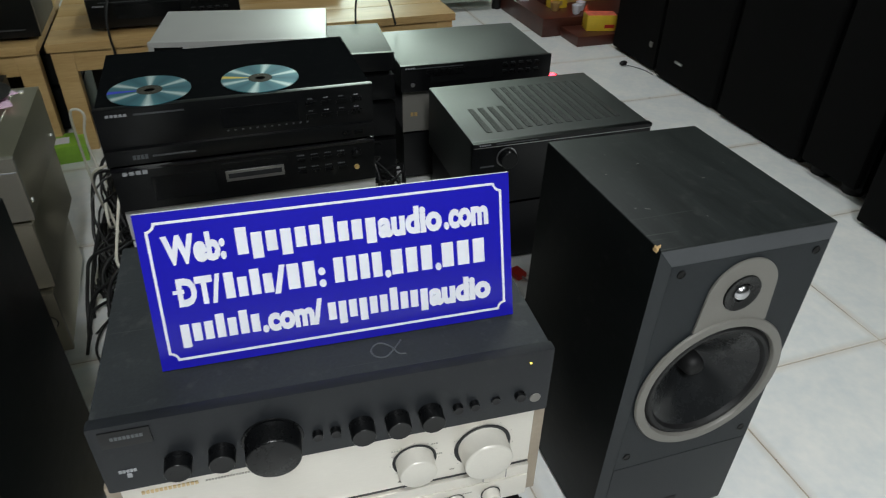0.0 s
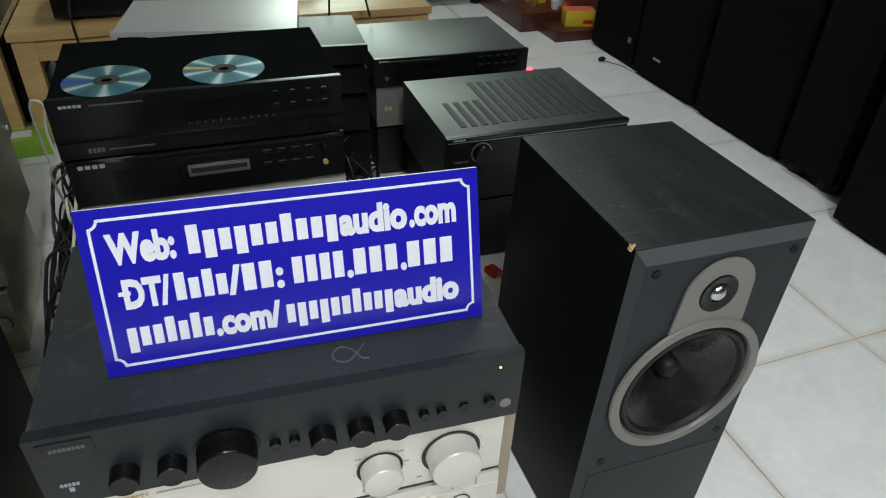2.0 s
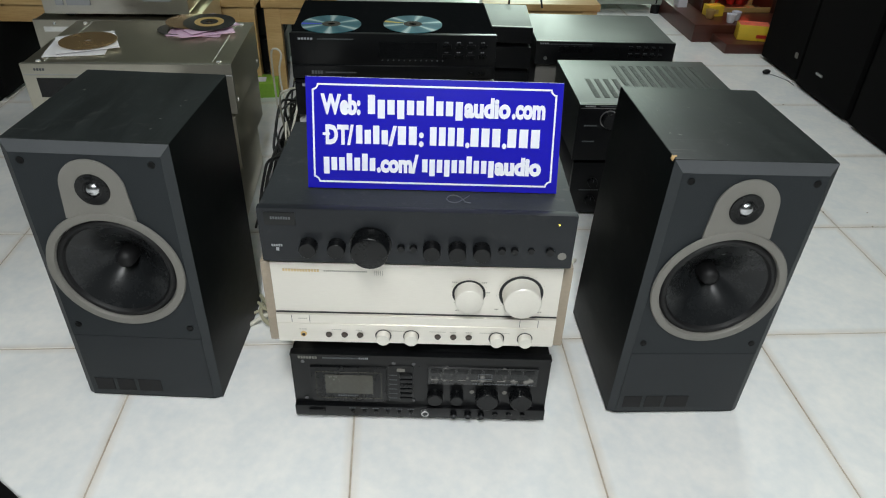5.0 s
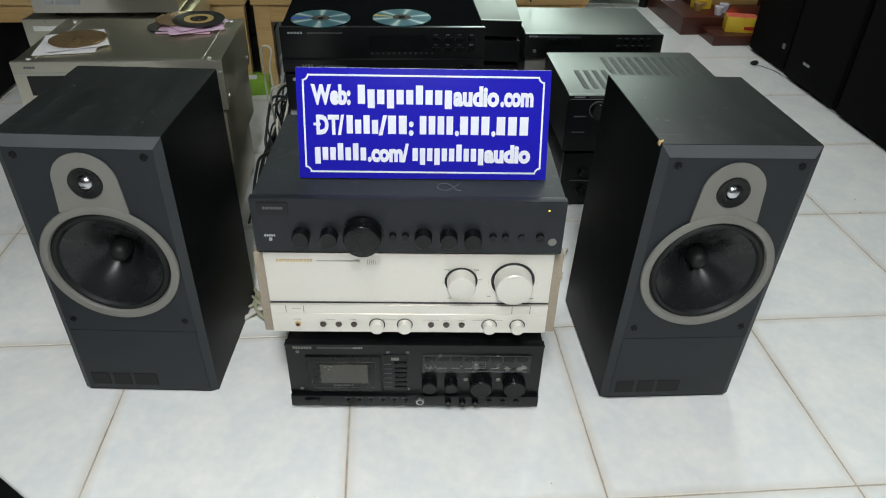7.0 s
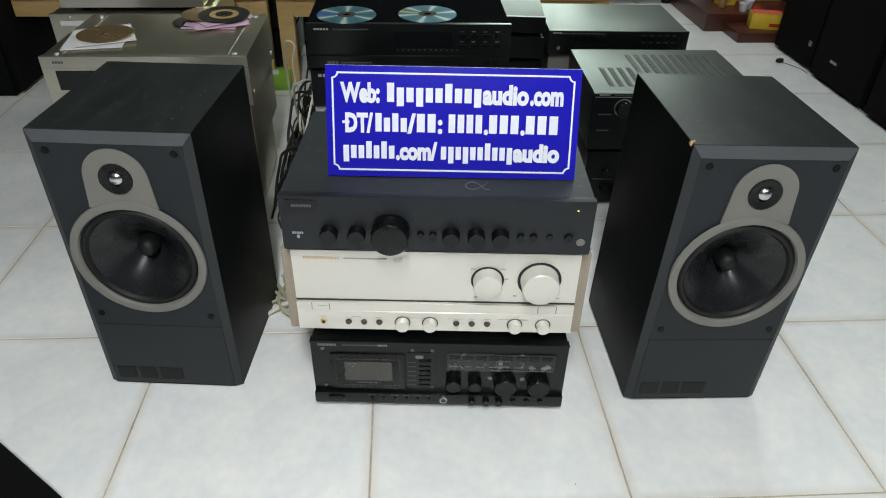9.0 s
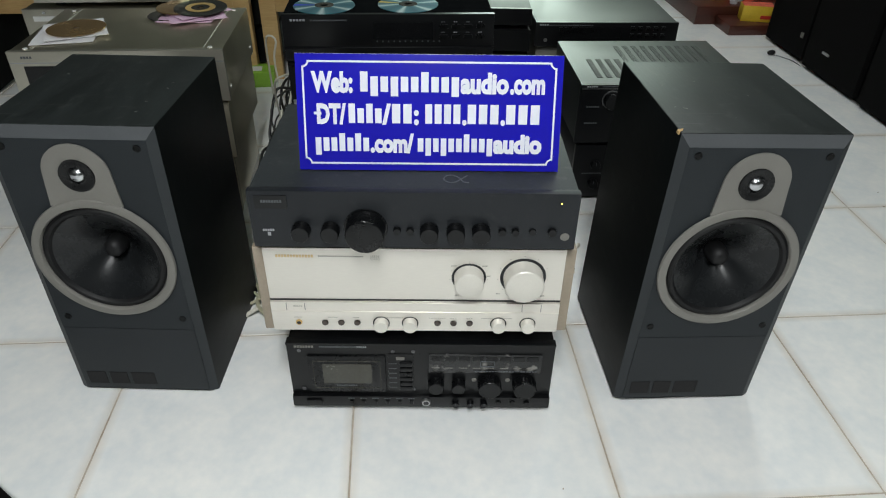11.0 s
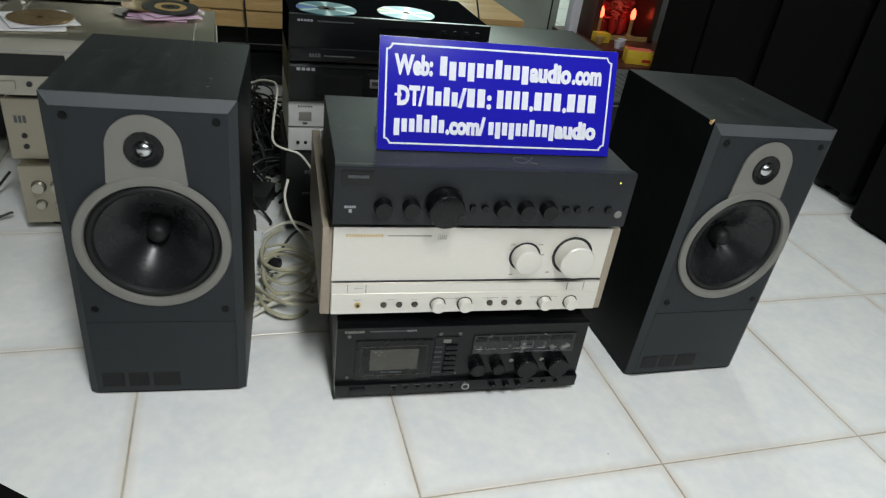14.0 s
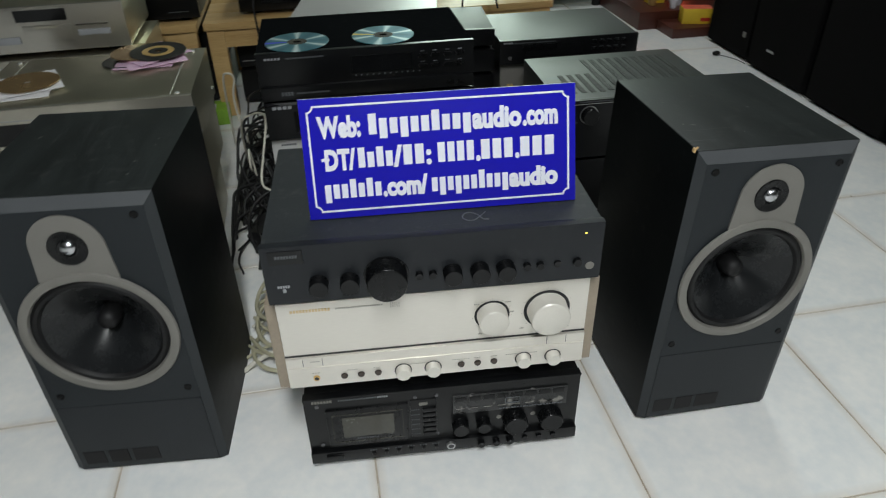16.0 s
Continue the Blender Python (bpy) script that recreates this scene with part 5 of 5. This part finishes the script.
# Real tangle first; from 26 on, black cables added to stand in for shade.
for k in range(66):
    xa, ya, ph, amp = rc.uniform(-0.44, -0.31), rc.uniform(0.46, 1.0) if k < 26 else rc.uniform(0.62, 1.15), rc.uniform(0, 6.3), rc.uniform(0.02, 0.06)
    ln, lift = rc.uniform(0.25, 0.55), rc.uniform(0.01, 0.075) + 0.10 * (k > 25) * rc.random()
    pts = []
    for i in range(13):
        u = i / 12
        x = min(-0.292, max(-0.425 - 0.1 * max(0.0, ya + ln * u - 0.58), xa - 0.03 * (k > 25) + amp * math.sin(ph + 5.5 * u) + 0.02 * math.sin(2 * ph + 13 * u)))
        pts.append((x, ya + ln * u + 0.04 * math.sin(ph + 8 * u), 0.004 + lift * math.sin(math.pi * u) * abs(math.sin(ph + 4 * u))))
    cord("power_cable", pts, rc.choice((0.0024, 0.003, 0.0038)), CABLE, "black cable in a tangle on the floor")
cord("mains_cable", [(-0.20, 0.44, 0.16), (-0.235, 0.47, 0.19), (-0.262, 0.495, 0.212), (-0.300, 0.50, 0.222), (-0.318, 0.53, 0.225), (-0.320, 0.58, 0.25), (-0.317, 0.65, 0.300), (-0.343, 0.75, 0.282), (-0.378, 0.80, 0.262), (-0.413, 0.82, 0.23), (-0.44, 0.92, 0.1), (-0.45, 1.0, 0.004)], 0.0026, CREAM, "cream mains cable hanging beside the stack")
cord("mains_cable", [(-0.285, 0.50, 0.15), (-0.29, 0.47, 0.12), (-0.272, 0.44, 0.08), (-0.24, 0.41, 0.05), (-0.235, 0.39, 0.012)], 0.0028, CREAM, "cream cable running down behind the amplifier")
cord("mains_cable", [(-0.46, 1.08, 0.004), (-0.47, 1.09, 0.06), (-0.490, 1.10, 0.14), (-0.492, 1.10, 0.20), (-0.482, 1.10, 0.245), (-0.496, 1.10, 0.260), (-0.514, 1.11, 0.24), (-0.53, 1.16, 0.12), (-0.54, 1.2, 0.004)], 0.003, CREAM, "cream cable looped up behind the stack")
cord("audio_cable", [(-0.45, 1.02, 0.004), (-0.42, 0.86, 0.09), (-0.425, 0.89, 0.13), (-0.42, 0.90, 0.05), (-0.405, 0.86, 0.006), (-0.335, 0.78, 0.012), (-0.30, 0.70, 0.012), (-0.31, 0.6, 0.006)], 0.003, CREAM, "pale grey cable looped on the floor")
cord("power_cable", [(-0.235, 0.50, 0.03), (-0.265, 0.46, 0.045), (-0.285, 0.42, 0.04), (-0.300, 0.392, 0.022)], 0.003, CABLE, "black mains cord with its plug")
pg = thing("mains_plug", pose(-0.304, 0.380, 0.013, -12, 0, 160), "black mains plug on the end of a cord", "plug")
part("body", boxed(-0.012, 0.012, -0.008, 0.022, -0.008, 0.010, bev=0.004), CABLE, pg)
for sx in (-0.006, 0.006):
    part("pin", boxed(sx - 0.0018, sx + 0.0018, 0.021, 0.038, -0.001, 0.003), STEEL, pg)
for k in range(5):
    pts, x, y = [], 0.30 + rc.uniform(-0.03, 0.02), 0.36 + rc.uniform(0, 0.1)
    for i in range(6):
        pts.append((x, y, 0.006 + abs(rc.gauss(0, 0.015))))
        x += rc.uniform(-0.04, 0.03)
        y += rc.uniform(-0.01, 0.09)
        x = min(0.33, max(0.25, x))
    cord("audio_cable" if k % 2 else "power_cable", pts, 0.003, CREAM if k % 2 else CABLE, "thin loose cable behind the amplifiers")
for k in range(26):
    pts, x, y = [], 0.17 + rc.uniform(-0.03, 0.03), 0.80 + rc.uniform(0, 0.2)
    for i in range(6):
        pts.append((x, y, 0.02 + abs(rc.gauss(0, 0.05))))
        x = min(0.235, max(0.13, x + rc.uniform(-0.06, 0.06)))
        y += rc.uniform(-0.05, 0.09)
    pts[0] = (pts[0][0], pts[0][1], 0.004)
    cord("power_cable", pts, 0.0028, CABLE, "black cable tangle between two stacks")
for k in range(5):
    dx, dy, dz = rc.uniform(-0.012, 0.014), rc.uniform(-0.04, 0.05), rc.uniform(-0.05, 0.04)
    cord("audio_cable", [(0.20, 0.40 + dy, 0.27 + dz), (0.256 + dx, 0.36 + dy, 0.25 + dz), (0.278 + dx, 0.34 + dy, 0.17 + dz), (0.262 - dx, 0.35 + dy, 0.08), (0.272 + dx, 0.41 + dy, 0.012), (0.25, 0.50 + dy, 0.006)],
         rc.choice((0.0026, 0.0034)), CREAM if k % 2 else CABLE, "loose cable hanging down behind the amplifiers")
cord("power_cable", [(0.17, 1.46, 0.30), (0.175, 1.42, 0.40), (0.21, 1.40, 0.425), (0.25, 1.38, 0.41), (0.27, 1.36, 0.34)], 0.003, CABLE, "black cable arching onto a deck cover")
cord("power_cable", [(-0.46, 1.50, 0.42), (-0.465, 1.42, 0.36), (-0.46, 1.41, 0.25), (-0.45, 1.41, 0.05)], 0.003, CABLE, "black cable hanging down before the bench")
cord("power_cable", [(-0.86, 0.545, 0.02), (-0.90, 0.53, 0.01), (-0.94, 0.56, 0.008), (-0.93, 0.62, 0.02), (-0.90, 0.66, 0.06)], 0.003, CABLE, "black cable looped beside the gold stack")

# ---- floor tiles ----
tile_mesh = mesh_of(boxed(-TILE_W / 2 + 0.0015, TILE_W / 2 - 0.0015, -TILE_W / 2 + 0.0015, TILE_W / 2 - 0.0015, -0.0075, 0.0, bev=0.001, seg=1), "tile", TILEDIRT)
outer = bmesh.new()
for i in range(-9, 9):
    for j in range(-8, 12):
        cx, cy = (i + 0.5) * TILE_W, (j + 0.5) * TILE_W
        if -6 <= i < 6 and -4 <= j < 11:
            ob = new("tile", tile_mesh)
            ob.parent = floor
            ob.matrix_basis = pose(cx, cy, 0, rc.gauss(0, 0.05), rc.gauss(0, 0.05), rc.choice((0, 90, 180, 270)))
        else:
            box(outer, cx - TILE_W / 2 + 0.0015, cx + TILE_W / 2 - 0.0015, cy - TILE_W / 2 + 0.0015, cy + TILE_W / 2 - 0.0015, -0.0075, 0.0)
rest = part("outer_tiles", outer, TILE, floor, "pale glazed tiles farther off")
tagged(rest, kind="stuff")

# crumbs and dark specks of dirt, mostly along the joints
bm = bmesh.new()
for k in range(90):
    i, j = rc.randint(-3, 4), rc.randint(-2, 4)
    p, q = i * TILE_W, j * TILE_W
    if rc.random() < 0.7:
        if rc.random() < 0.5:
            p += rc.uniform(0, TILE_W)
        else:
            q += rc.uniform(0, TILE_W)
    else:
        p, q = p + rc.uniform(0, TILE_W), q + rc.uniform(0, TILE_W)
    at = FLOOR0 + U * p + V * q
    sz = rc.uniform(0.0008, 0.0026)
    bmesh.ops.create_icosphere(bm, subdivisions=1, radius=1, matrix=Matrix.Translation((at.x, at.y, sz * 0.2)) @ Matrix.Rotation(rc.uniform(0, 3), 4, "Z") @ Matrix.Diagonal((sz * rc.uniform(1, 2.2), sz, sz * 0.5, 1)))
for k in range(8):
    at = grid(-1, 0) + Vector((rc.gauss(0, 0.008), rc.gauss(0, 0.006), 0.001))
    sz = rc.uniform(0.0012, 0.003)
    bmesh.ops.create_icosphere(bm, subdivisions=1, radius=1, matrix=Matrix.Translation(at) @ Matrix.Diagonal((sz * 1.6, sz, sz * 0.5, 1)))
single("floor_dirt", bm, DIRT, Matrix(), "brown crumbs and specks along the tile joints", "dirt", kind="stuff")
